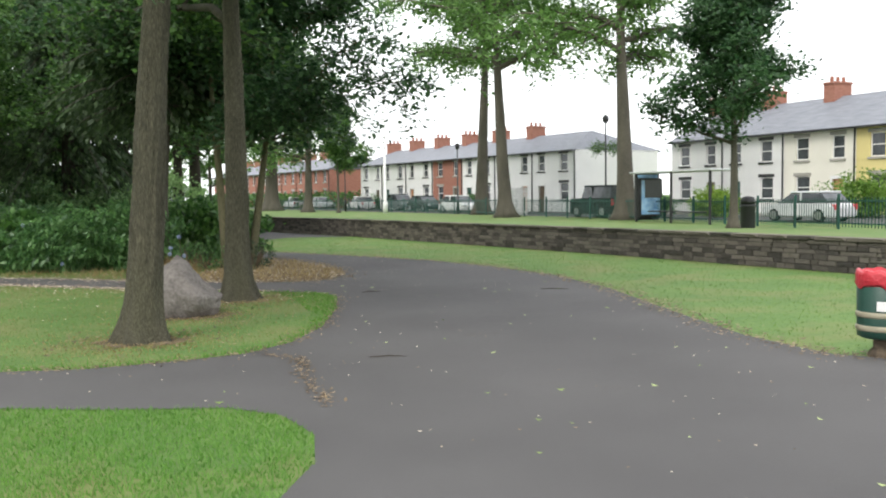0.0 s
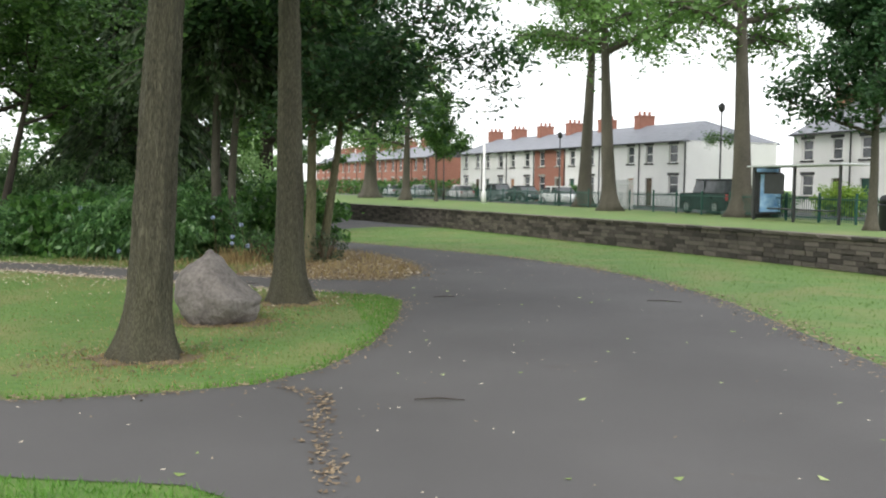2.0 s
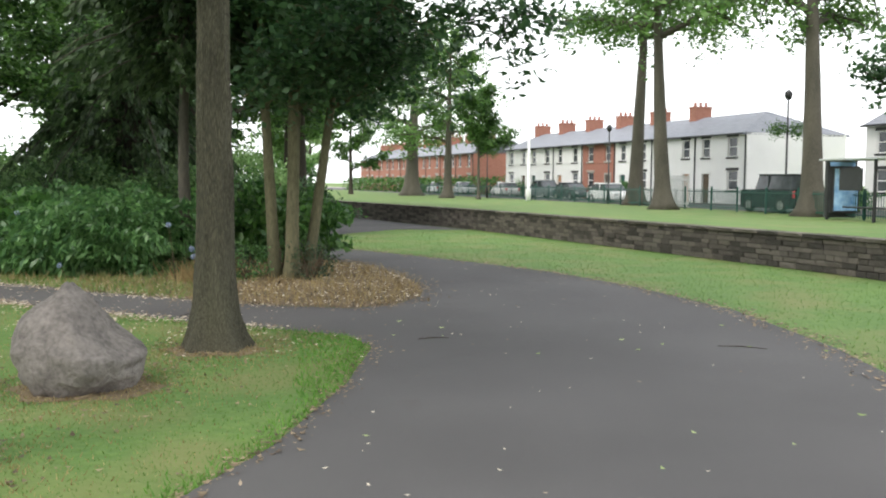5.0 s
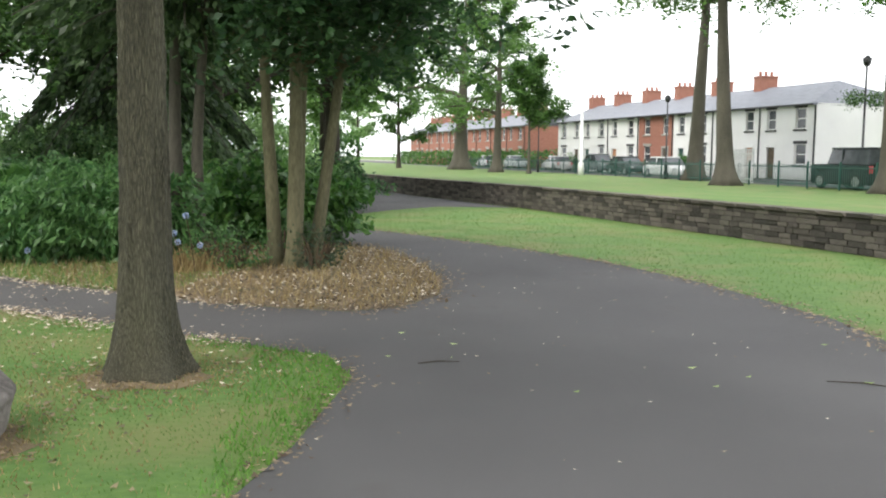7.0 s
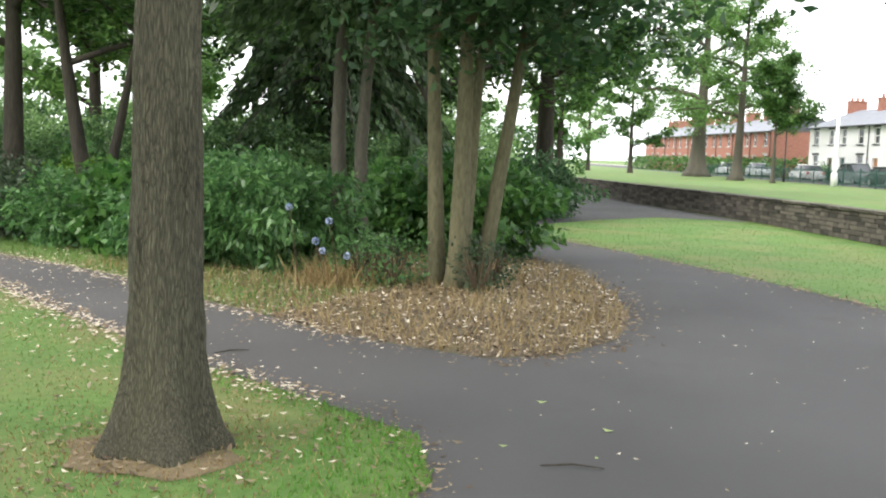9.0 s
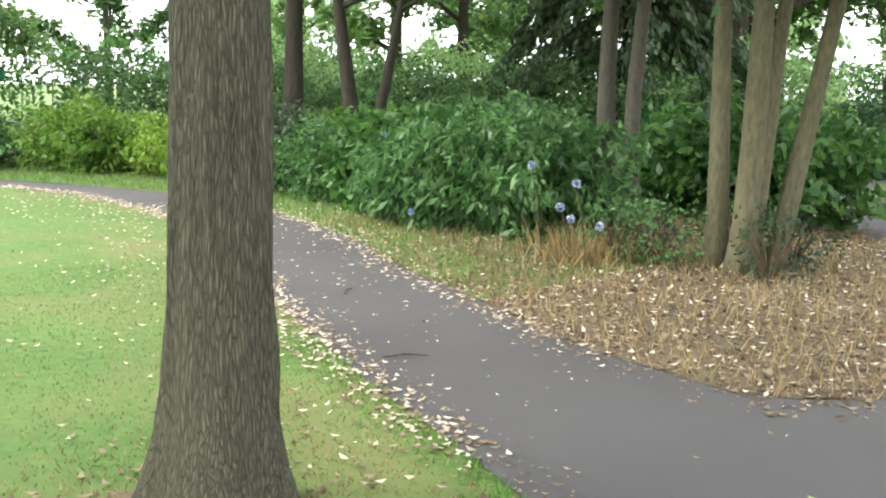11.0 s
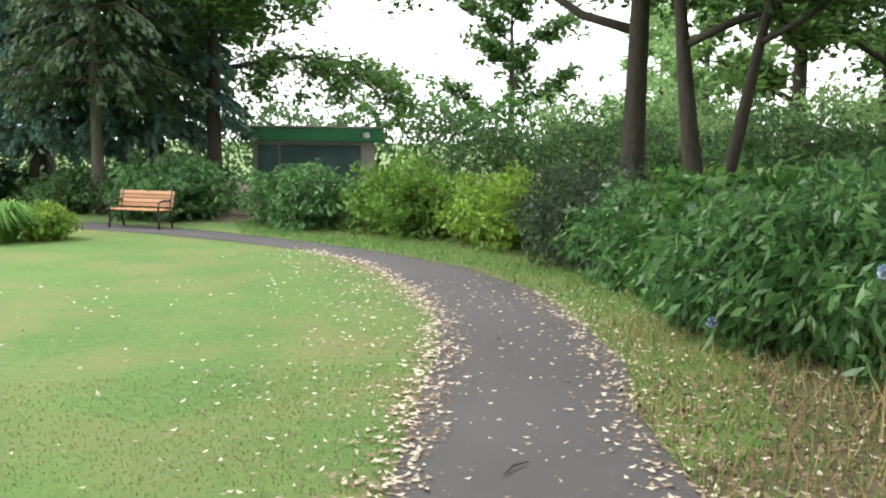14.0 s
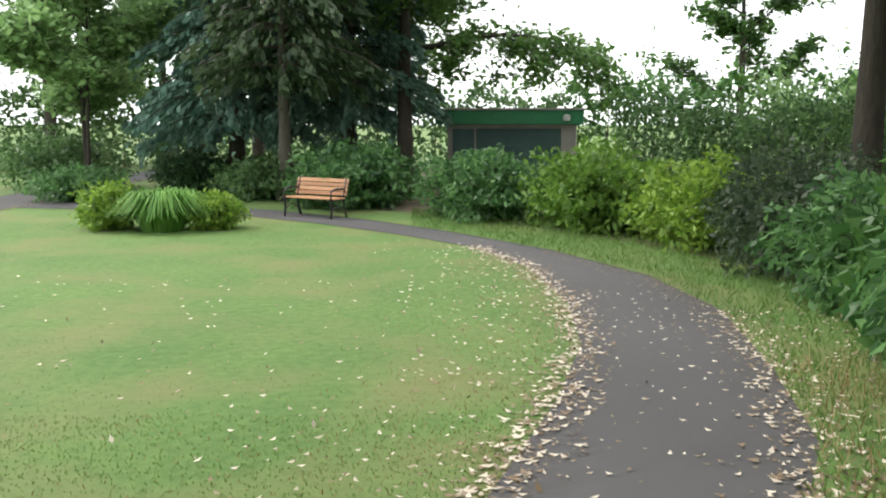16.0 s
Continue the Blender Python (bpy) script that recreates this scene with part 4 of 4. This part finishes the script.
def car(x, y, z, turn, paint, label, length=4.2, width=1.75, height=1.45, boxy=False, group="parked cars"):
    c = thing("car", x, y, z, label, "car", group, turn)
    h0 = 0.22
    belt = height * 0.6
    if boxy:
        prof = [(-0.5, h0), (0.5, h0), (0.5, belt * 0.98), (0.24, belt), (-0.5, belt)]
        cab = [(-0.49, 0), (0.22, 0), (0.17, 1), (-0.49, 1)]
    else:
        prof = [(-0.49, h0), (0.49, h0), (0.5, belt * 0.62), (0.46, belt * 0.8), (0.27, belt), (-0.42, belt * 1.02), (-0.5, belt * 0.85)]
        cab = [(-0.43, 0), (0.28, 0), (0.1, 1), (-0.3, 1)]
    bm = bmesh.new()
    lo = [bm.verts.new((px * length, -width / 2, pz)) for px, pz in prof]
    hi = [bm.verts.new((px * length, width / 2, pz)) for px, pz in prof]
    bm.faces.new(lo), bm.faces.new(hi[::-1])
    for i in range(len(prof)):
        bm.faces.new((lo[i], lo[(i + 1) % len(prof)], hi[(i + 1) % len(prof)], hi[i]))
    bmesh.ops.bevel(bm, geom=bm.edges[:], offset=0.07, segments=3, affect="EDGES")
    body = part("body", bm, paint, c, smooth=False)
    bm = bmesh.new()
    v = [[bm.verts.new((px * length, s * width / 2 * (0.94 - 0.14 * k), belt - 0.03 + k * (height - belt - 0.04))) for px, k in cab] for s in (-1, 1)]
    bm.faces.new(v[0]), bm.faces.new(v[1][::-1])
    for i in range(4):
        bm.faces.new((v[0][i], v[0][(i + 1) % 4], v[1][(i + 1) % 4], v[1][i]))
    bmesh.ops.bevel(bm, geom=bm.edges[:], offset=0.05, segments=2, affect="EDGES")
    part("cabin_glass", bm, glass_m, c)
    xr = [cab[3][0] * length - 0.03, cab[2][0] * length + 0.03]
    part("roof", boxes((xr[0], xr[1], -width * 0.41, width * 0.41, height - 0.1, height), bevel=0.04), paint, c)
    for s in (-1, 1):
        part("pillar", boxes((-0.06 * length, -0.04 * length, s * width * 0.44 - 0.03, s * width * 0.44 + 0.03, belt - 0.02, height - 0.06), bevel=0.01), paint, c)
        part("headlight", boxes((0.44 * length, 0.497 * length, s * width * 0.36 - 0.16, s * width * 0.36 + 0.16, belt * 0.62, belt * 0.8), bevel=0.03), steel_m, c)
        part("tail_light", boxes((-0.502 * length, -0.46 * length, s * width * 0.4 - 0.1, s * width * 0.4 + 0.1, belt * 0.65, belt * 0.95), bevel=0.02), bag_m, c)
        for fx in (-0.31, 0.31):
            wr = 0.31 if not boxy else 0.37
            w = part("wheel", lathe([(wr * 0.7, -0.1), (wr * 0.95, -0.1), (wr, -0.06), (wr, 0.06), (wr * 0.95, 0.1), (wr * 0.7, 0.1)], 18), tyre_m, c, smooth=True)
            w.matrix_local = pose(fx * length, s * (width / 2 - 0.09), wr, 90)
            part("rim", lathe([(wr * 0.66, -0.115), (wr * 0.6, -0.09), (wr * 0.6, 0.09), (wr * 0.66, 0.115)], 14), rim_m, w)
    return c


silver_p = material("silver_paint", (0.58, 0.6, 0.62), (0.68, 0.7, 0.72), 1, 0.3, 0, 9, metal=0.1)
white_p = material("white_paint", (0.72, 0.73, 0.73), (0.8, 0.81, 0.81), 1, 0.25, 0, 9)
dark_p = material("dark_paint", (0.012, 0.018, 0.02), (0.03, 0.04, 0.042), 1, 0.25, 0, 9)
grey_p = material("grey_paint", (0.14, 0.16, 0.17), (0.22, 0.24, 0.25), 1, 0.3, 0, 9, metal=0.3)
ra = math.degrees(math.atan2(RD.y, RD.x))
car(9.6, 55.2, 0.265, ra, dark_p, "dark green boxy four-wheel-drive car parked by the fence", 4.0, 1.75, 1.95, True)
car(1.4, 75.0, 0.265, ra + 180, white_p, "white hatchback parked along the street")
car(-1.6, 83.0, 0.265, ra + 180, dark_p, "black car parked along the street")
car(-4.2, 90.0, 0.265, ra + 180, grey_p, "dark grey people carrier parked along the street", height=1.65)
car(-9.0, 100.5, 0.265, ra, white_p, "white car parked along the street")
car(-14.6, 111, 0.265, ra + 180, silver_p, "silver car parked along the street")
car(-19.5, 120, 0.265, ra, silver_p, "silver car parked at the far end of the street")
car(17.5, 43.5, 0.265, ra, silver_p, "silver car parked behind the bus shelter")
car(19.9, 35.2, 0.265, ra + 180, white_p, "white van parked before the yellow house", 4.6, 1.85, 1.9, True)

# ---- fence of green pales ----
FENCE = [(17.8, 24.0), (14.6, 33.5), (12.9, 41.5), (9.6, 50.5), (6.6, 57.8), (2.0, 68.5), (-3.4, 80), (-9.5, 92), (-22, 112)]
first = None
for (x0, y0), (x1, y1) in zip(FENCE, FENCE[1:]):
    L = math.hypot(x1 - x0, y1 - y0)
    n = max(1, round(L / 2.6))
    ang = math.degrees(math.atan2(y1 - y0, x1 - x0))
    for i in range(n):
        px, py = x0 + (x1 - x0) * i / n, y0 + (y1 - y0) * i / n
        pm = pose(px, py, bank_z(px, py), 0, 0, ang)
        if first is None:
            first = thing("fence_panel", 0, 0, 0, "dark green metal fence panel of upright pales along the street", "fence", "street fence")
            part("post", boxes((-0.04, 0.04, -0.04, 0.04, -0.1, 1.3), bevel=0.01), green_m, first)
            for z in (0.18, 1.0):
                part("rail", boxes((0.0, 2.62, -0.02, 0.02, z, z + 0.05)), green_m, first)
            pale = None
            for k in range(1, 17):
                if pale is None:
                    pale = part("pale", boxes((-0.02, 0.02, -0.035, -0.02, 0.06, 1.15), bevel=0.004), green_m, first)
                    pale.location = (0.155 * k, 0, 0)
                else:
                    o = pale.copy()
                    scene.collection.objects.link(o)
                    o.location = (0.155 * k, 0, 0)
            first.matrix_world = pm
        else:
            copy_thing(first, pm)

# ---- bus shelter, lamps, pole, bins ----
sh = thing("bus_shelter", 11.6, 44.0, 0.27, "glazed bus shelter with a flat roof and advert panel", "bus shelter", turn=112)
part("roof", boxes((-3.2, 3.2, -0.8, 0.9, 2.42, 2.5), bevel=0.02), steel_m, sh)
for x in (-2.9, 0, 2.9):
    part("post", boxes((x - 0.05, x + 0.05, 0.6, 0.7, -0.1, 2.42), bevel=0.01), black_m, sh)
pn = part("advert_panel", boxes((2.75, 2.95, -0.75, 0.55, 0.25, 2.2), bevel=0.02), black_m, sh)
part("poster", boxes((2.952, 2.96, -0.65, 0.45, 0.35, 2.1)), blue_poster_m, pn, "pale blue poster")
part("poster", boxes((2.74, 2.748, -0.65, 0.45, 0.35, 2.1)), blue_poster_m, pn, "pale blue poster")
part("timetable", boxes((0.9, 2.3, 0.5, 0.56, 1.2, 2.1), bevel=0.01), black_m, sh, "dark information board")
part("seat", boxes((-2.2, 2.0, 0.25, 0.6, 0.5, 0.56), bevel=0.02), black_m, sh)
pl = thing("poster_case", 10.6, 47.2, 0.27, "upright illuminated advert case with pale blue poster", "advert", turn=8)
part("case", boxes((-0.65, 0.65, -0.09, 0.09, 0.05, 2.5), bevel=0.03), black_m, pl)
part("poster", boxes((-0.55, 0.55, -0.097, -0.091, 0.4, 2.38)), blue_poster_m, pl, "pale blue poster")


def pole(name, x, y, h, r, mat, label, basket=False):
    z = bank_z(x, y)
    p = thing(name, x, y, z, label, "street lamp" if "lamp" in name else "pole")
    part("shaft", lathe([(r * 1.8, -0.1), (r * 1.8, 0.9), (r, 1.0), (r * 0.7, h)], 12), mat, p, smooth=True)
    if "lamp" in name:
        part("lantern", lathe([(0.06, h), (0.16, h + 0.1), (0.2, h + 0.35), (0.05, h + 0.5)], 12), mat, p, smooth=True)
    if basket:
        for s in (-1, 1):
            part("bracket", boxes((min(0, s * 0.55), max(0, s * 0.55), -0.015, 0.015, h - 1.3, h - 1.27)), mat, p)
            rg = np.random.default_rng(5 + s)
            P = rg.normal(0, 1, (500, 3)) * np.array([0.24, 0.24, 0.2]) + np.array([s * 0.5, 0, h - 1.45])
            foliage("hanging_basket", P, 0.12, leaf_m, p, 6, "hanging basket of dark leaves")


pole("lamp_post", 9.7, 54.0, 5.6, 0.06, black_m, "slim black lamp post with hanging baskets", True)
pole("pole", -5.0, 79.5, 13.5, 0.12, trim_m, "tall pale street lighting column")
pole("lamp_post", -9.6, 90, 5.6, 0.06, black_m, "slim black lamp post with hanging baskets", True)
pole("lamp_post", 1.2, 71, 5.0, 0.06, black_m, "slim black lamp post")
rb2 = thing("street_bin", 10.85, 32.3, bank_z(10.85, 32.3), "black domed street litter bin by the fence", "litter bin")
part("drum", lathe([(0.24, -0.02), (0.26, 0.05), (0.26, 0.75), (0.28, 0.78), (0.28, 0.84)], 20), black_m, rb2, smooth=True)
part("hood", lathe([(0.26, 0.84), (0.26, 1.0), (0.2, 1.1), (0.05, 1.14)], 20), black_m, rb2, smooth=True)
gt = thing("gate", 5.6, 60.2, 0.27, "pale metal yard gate of upright bars", "gate", turn=ra)
for k in range(18):
    part("bar", boxes((k * 0.16 - 0.03, k * 0.16 + 0.03, -0.02, 0.02, 0.08, 1.9)), steel_m, gt)
for z in (0.25, 1.6):
    part("rail", boxes((-0.05, 2.8, 0.02, 0.06, z, z + 0.07)), steel_m, gt)
for i, (x, y, rx, mt, lb_) in enumerate([(15.6, 52, 1.4, gold_m, "bright yellow-green garden bush by the street"), (22.0, 47.5, 2.0, lime_m, "clipped bright green garden hedge"), (13.0, 56, 1.2, shrub_m, "rounded green garden bush by the houses"), (3.2, 82, 1.3, shrub_m, "rounded green garden bush by the houses"), (-6.5, 101, 1.5, shrub_m, "rounded green garden bush by the houses"), (-14, 116, 2.2, shrub_m, "rounded green garden bush by the houses")]):
    shrub("garden_bush", lb_, x, y, 0.3, rx, rx * 0.8, rx * 0.6, 2500, 0.18, mt, 130 + i)
hedge("street_hedge", "green hedge beyond the far street", [(-10, 106), (-40, 152)], 2, 1.9, 5000, 0.4, laurel_m, 139)

# ---- grass, weeds and fallen leaves ----


def blades(name, P, h, mat, seed, label, width=0.008):
    rg = np.random.default_rng(seed)
    n = len(P)
    a = rg.uniform(0, 6.283, n)
    hh = h * rg.uniform(0.5, 1.3, n)
    s = np.stack([np.cos(a), np.sin(a), np.zeros(n)], 1) * width
    b = np.column_stack([P[:, :2], np.full(n, -0.005) if P.shape[1] == 2 else P[:, 2]])
    tip = b + np.column_stack([rg.normal(0, 0.45, (n, 2)) * hh[:, None], hh])
    V = np.stack([b - s, b + s, tip], 1).reshape(-1, 3)
    return tagged(mesh_object(name, V, np.arange(n * 3).reshape(n, 3), mat), label, "grass", kind="stuff")


def litter(name, P, size, mat, seed, label, z=0.016, flat=0.92):
    rg = np.random.default_rng(seed)
    Q = np.column_stack([P[:, :2], z + rg.uniform(0, 0.012, len(P))])
    V, F = leaves(Q, size, rg, aspect=0.5, flat=flat, fold=0.3)
    return tagged(mesh_object(name, V, F, mat), label, "fallen leaves", kind="stuff")


rg = np.random.default_rng(200)


def fill(n, x0, x1, y0, y1):
    return np.stack([rg.uniform(x0, x1, n), rg.uniform(y0, y1, n)], 1)


isl_poly = ISLAND + [(-40, 7)]
P = fill(60000, -9, -1.5, 9, 19)
blades("lawn_grass", P[inside(isl_poly, P)], 0.022, blade_m, 1, "short mown grass blades", 0.005)
P = fill(50000, -20, -8, 9, 19.2)
blades("lawn_grass", P[inside(isl_poly, P)], 0.016, blade_m, 2, "short mown grass blades", 0.005)
P = along(ISLAND[1:13], 0.0035, rg, 0.12)
blades("edge_grass", P[inside(isl_poly, P)], 0.055, lushblade_m, 3, "longer lush grass along the path edge")
tip_poly = [(-1.75, 13.0), (-1.65, 14.2), (-1.85, 15.7), (-2.25, 16.3), (-3.0, 16.3), (-2.5, 15.2), (-2.1, 13.8)]
P = fill(9000, -3.5, -1.5, 9, 16.5) + rg.normal(0, 0.12, (9000, 2))
blades("edge_grass", P[inside(tip_poly, P) & inside(isl_poly, P)], 0.05, lushblade_m, 4, "lush green grass at the lawn tip")
P = fill(45000, -6, -0.8, 3.5, 7.5)
patch_poly = PATCH + [(-40, -30)]
blades("edge_grass", P[inside(patch_poly, P)], 0.045, lushblade_m, 5, "lush green grass beside the path", 0.005)
right_poly = RIGHT + [(-4.0, 39.2), (1.05, 31.2), (5.0, 24.9), (8.82, 18.03), (15, 8)]
P = fill(60000, -8, 12, 9, 39)
blades("lawn_grass", P[inside(right_poly, P)], 0.035, blade_m, 6, "short mown grass along the wall", 0.008)
for cx, cy, rx, ry in ((-3.68, 10.95, 0.55, 0.42), (-3.42, 15.2, 0.52, 0.42), (-3.75, 13.35, 0.62, 0.52)):
    sheet("bare_patch", [(cx + rx * math.cos(a * 0.393) * (1 + 0.15 * math.sin(a * 2.3)), cy + ry * math.sin(a * 0.393) * (1 + 0.15 * math.cos(a * 1.7))) for a in range(16)], 0.006, bare_m, "bare dry earth round the tree foot", "ground")
bed_poly = bed_outline
P = fill(15000, -8, -2, 18, 27)
P = P[inside(bed_poly, P)]
litter("leaf_litter", P, 0.07, brown_m, 11, "thick litter of brown dead leaves", flat=0.7)
P = fill(4200, -12, -2, 18, 25)
P = P[inside(bed_poly, P)]
litter("leaf_litter", P, 0.06, fallen_m, 12, "pale dry leaves on the leaf bed", z=0.03, flat=0.75)
P = fill(9000, -10, -2, 18.2, 25)
P = P[inside(bed_poly, P)]
blades("dry_grass", P, 0.16, dryblade_m, 13, "dry straw-coloured grass in the leaf bed", 0.006)
P = fill(40000, -22, -5.5, 17.5, 22.5)
P = P[inside(bed_poly, P)]
blades("bed_grass", P, 0.09, blade_m, 14, "thin green grass in the bed beside the path", 0.008)
litter("fallen_leaves", along(ISLAND[10:19], 0.0085, rg, 0.11), 0.06, fallen_m, 15, "pale fallen leaves gathered along the path edge")
litter("fallen_leaves", along(BED[7:15], 0.01, rg, 0.15), 0.06, fallen_m, 16, "pale fallen leaves gathered along the path edge")
litter("fallen_leaves", along(ISLAND[0:10], 0.03, rg, 0.1), 0.06, brown_m, 17, "brown leaves along the lawn edge")
litter("fallen_leaves", along(RIGHT[2:14], 0.02, rg, 0.16), 0.07, brown_m, 18, "brown leaves along the lawn edge")
litter("fallen_leaves", along(BED[15:23], 0.015, rg, 0.2), 0.07, brown_m, 24, "brown leaves along the leaf bed edge")
P = np.concatenate([along(ISLAND[9:19], 0.009, rg, 0.8), fill(400, -14, -3.5, 11.5, 19)])
litter("fallen_leaves", P[inside(isl_poly, P)], 0.05, fallen_m, 19, "scattered pale leaves on the lawn", z=0.03, flat=0.8)
P = fill(1500, -18, 5, -3, 27)
litter("path_leaves", P[inside(PATH_OUTLINE, P)], 0.035, fallen_m, 20, "scattered small pale leaves on the tarmac")
P = fill(800, -13, -3.5, 16.5, 20.5)
litter("path_leaves", P[inside(PATH_OUTLINE, P)], 0.045, fallen_m, 21, "pale leaves on the side path")
P = fill(60, -2, 4, 3, 18)
litter("path_leaves", P[inside(PATH_OUTLINE, P)], 0.07, green_leaf_m, 22, "green leaf sprigs fallen on the tarmac")
P = along([(-0.92, 7.4), (-1.25, 8.3), (-1.55, 9.6), (-2.0, 9.9)], 0.012, rg, 0.06)
litter("fallen_leaves", P, 0.05, brown_m, 23, "brown litter along the joint in the tarmac")
for i, (x, y, l, a) in enumerate([(2.0, 16.3, 0.5, -10), (-4.7, 17.34, 0.3, 60), (-1.3, 16.2, 0.35, 25), (-6.5, 18.2, 0.25, 130), (-0.6, 9.6, 0.4, 5)]):
    V, F = [], []
    tube(V, F, [(-l / 2, 0, 0.012), (0, 0.02, 0.02), (l / 2, -0.01, 0.014)], [0.004, 0.007, 0.003], 6)
    s = tagged(mesh_object("fallen_stick", V, F, darkbark_m), "thin dark stick lying on the tarmac", "stick")
    s.matrix_world = pose(x, y, 0.008, 0, 0, a)

for k, (cx, cy) in enumerate([(-3.68, 10.95), (-3.42, 15.25), (-3.75, 13.35)]):
    P = np.random.default_rng(210 + k).normal(0, 0.55, (2200, 2)) + np.array([cx, cy])
    blades("dry_grass", P[inside(isl_poly, P)], 0.035, dryblade_m, 213 + k, "dry yellowed grass round the tree foot", 0.006)
    litter("fallen_leaves", P[:260], 0.06, brown_m, 217 + k, "brown leaves round the tree foot", z=0.02)

for k, (ln, st, sp) in enumerate([(ISLAND[9:19], 0.006, 0.16), (BED[5:17], 0.006, 0.2), (RIGHT[2:14], 0.012, 0.2), (ISLAND[1:10], 0.012, 0.07)]):
    litter("leaf_crumbs", along(ln, st, rg, sp), 0.03, brown_m, 230 + k, "brown crumbled leaf litter along the path edge")

P = np.concatenate([along(ISLAND[8:18], 0.002, rg, 0.9), fill(6000, -9, -1.5, 9, 19)])
blades("dry_grass", P[inside(isl_poly, P)], 0.028, dryblade_m, 240, "dry yellowed blades through the lawn", 0.005)

# flower heads
for i, (x, y, z) in enumerate([(-9.8, 21.2, 1.14), (-8.74, 20.8, 0.26), (-5.99, 20.59, 0.86), (-6.18, 20.58, 0.61), (-6.3, 20.9, 0.45), (-6.6, 20.6, 1.0), (-6.0, 21.0, 0.4)]):
    f = thing("hydrangea_flower", x, y, 0, "pale blue round flower head on a thin stem", "flower", "flower heads")
    g = np.random.default_rng(300 + i)
    d = g.normal(size=(70, 3))
    d = d / np.linalg.norm(d, axis=1)[:, None] * 0.04 + np.array([0, 0, z])
    foliage("petals", d, 0.028, petal_m, f, 301 + i, aspect=0.9)
    V, F = [], []
    tube(V, F, [(0.05, 0.15, 0), (0.02, 0.08, z * 0.6), (0, 0, z)], [0.008, 0.006, 0.004], 5)
    mesh_object("stem", V, F, stem_m, f)
# straw tuft and thin weeds round the many-stemmed tree
P = np.random.default_rng(310).normal(0, 0.22, (500, 2)) + np.array([-6.2, 21.0])
blades("straw_tuft", P, 0.36, dryblade_m, 311, "tuft of dry straw-coloured grass", 0.01)
for i, (x, y) in enumerate([(-5.6, 21.5), (-6.0, 21.8), (-5.3, 22.4), (-4.6, 22.3), (-5.9, 21.2), (-4.5, 21.7)]):
    shrub("weed", "thin twiggy weed in the leaf bed", x, y, 0, 0.4, 0.35, 0.36, 350, 0.07, purple_m if i % 2 else shrub_m, 320 + i, stems=12, core=False, category="weed")

# ---- stones of the wall, last ----
rs = random.Random(400)
stone_meshes = []
for k in range(6):
    bm = bmesh.new()
    box(bm, -0.5, 0.5, -0.5, 0.5, -0.5, 0.5)
    bmesh.ops.bevel(bm, geom=bm.edges[:], offset=0.07, segments=1, affect="EDGES")
    for v in bm.verts:
        v.co += Vector((rs.uniform(-.04, .04), rs.uniform(-.05, .05), rs.uniform(-.05, .05)))
    me = bpy.data.meshes.new("stone")
    bm.to_mesh(me)
    bm.free()
    me.materials.append(stone_m)
    stone_meshes.append(me)
base_co = [np.array([tuple(v.co) for v in me.vertices]) for me in stone_meshes]
base_f = [[tuple(p.vertices) for p in me.polygons] for me in stone_meshes]
far_V, far_F, count = [], [], 0
cop_V, cop_F = [], []
for (x0, y0), (x1, y1) in zip(WALL, WALL[1:]):
    L = math.hypot(x1 - x0, y1 - y0)
    d = Vector((x1 - x0, y1 - y0)) / L
    ang = math.atan2(d.y, d.x)
    nn = Vector((d.y, -d.x))
    zc = 0.0
    for c in range(6):
        ch = [0.13, 0.11, 0.12, 0.1, 0.11, 0.1][c]
        s = -rs.uniform(0, 0.3)
        while s < L:
            w = rs.uniform(0.2, 0.5)
            dep = rs.uniform(0.14, 0.18)
            cx, cy = x0 + d.x * (s + w / 2) + nn.x * 0.07, y0 + d.y * (s + w / 2) + nn.y * 0.07
            m = Matrix.LocRotScale((cx, cy, zc + ch / 2), Euler((0, 0, ang)), (w - 0.012, dep, ch - 0.012))
            k = rs.randrange(6)
            if 16 < cy < 31 and count < 300 and cx > 1:
                o = new("stone", stone_meshes[k])
                o.parent = stone_wall
                o.matrix_world = m
                count += 1
            else:
                A = np.array(m)
                st = sum(len(a) for a in far_V)
                far_V.append(base_co[k] @ A[:3, :3].T + A[:3, 3])
                far_F += [tuple(i + st for i in f) for f in base_f[k]]
            s += w
        zc += ch
    s = 0
    while s < L:
        w = min(rs.uniform(0.6, 1.0), L - s + 0.02)
        m = Matrix.LocRotScale((x0 + d.x * (s + w / 2) + nn.x * 0.16, y0 + d.y * (s + w / 2) + nn.y * 0.16, WALL_TOP - 0.03), Euler((0, 0, ang)), (w - 0.01, 0.42, 0.075))
        A = np.array(m)
        st = sum(len(a) for a in cop_V)
        cop_V.append(base_co[0] @ A[:3, :3].T + A[:3, 3])
        cop_F += [tuple(i + st for i in f) for f in base_f[0]]
        s += w
tagged(mesh_object("stones", np.concatenate(far_V), far_F, stone2_m, stone_wall), kind="stuff")
tagged(mesh_object("coping_stones", np.concatenate(cop_V), cop_F, stone2_m, stone_wall), kind="stuff")
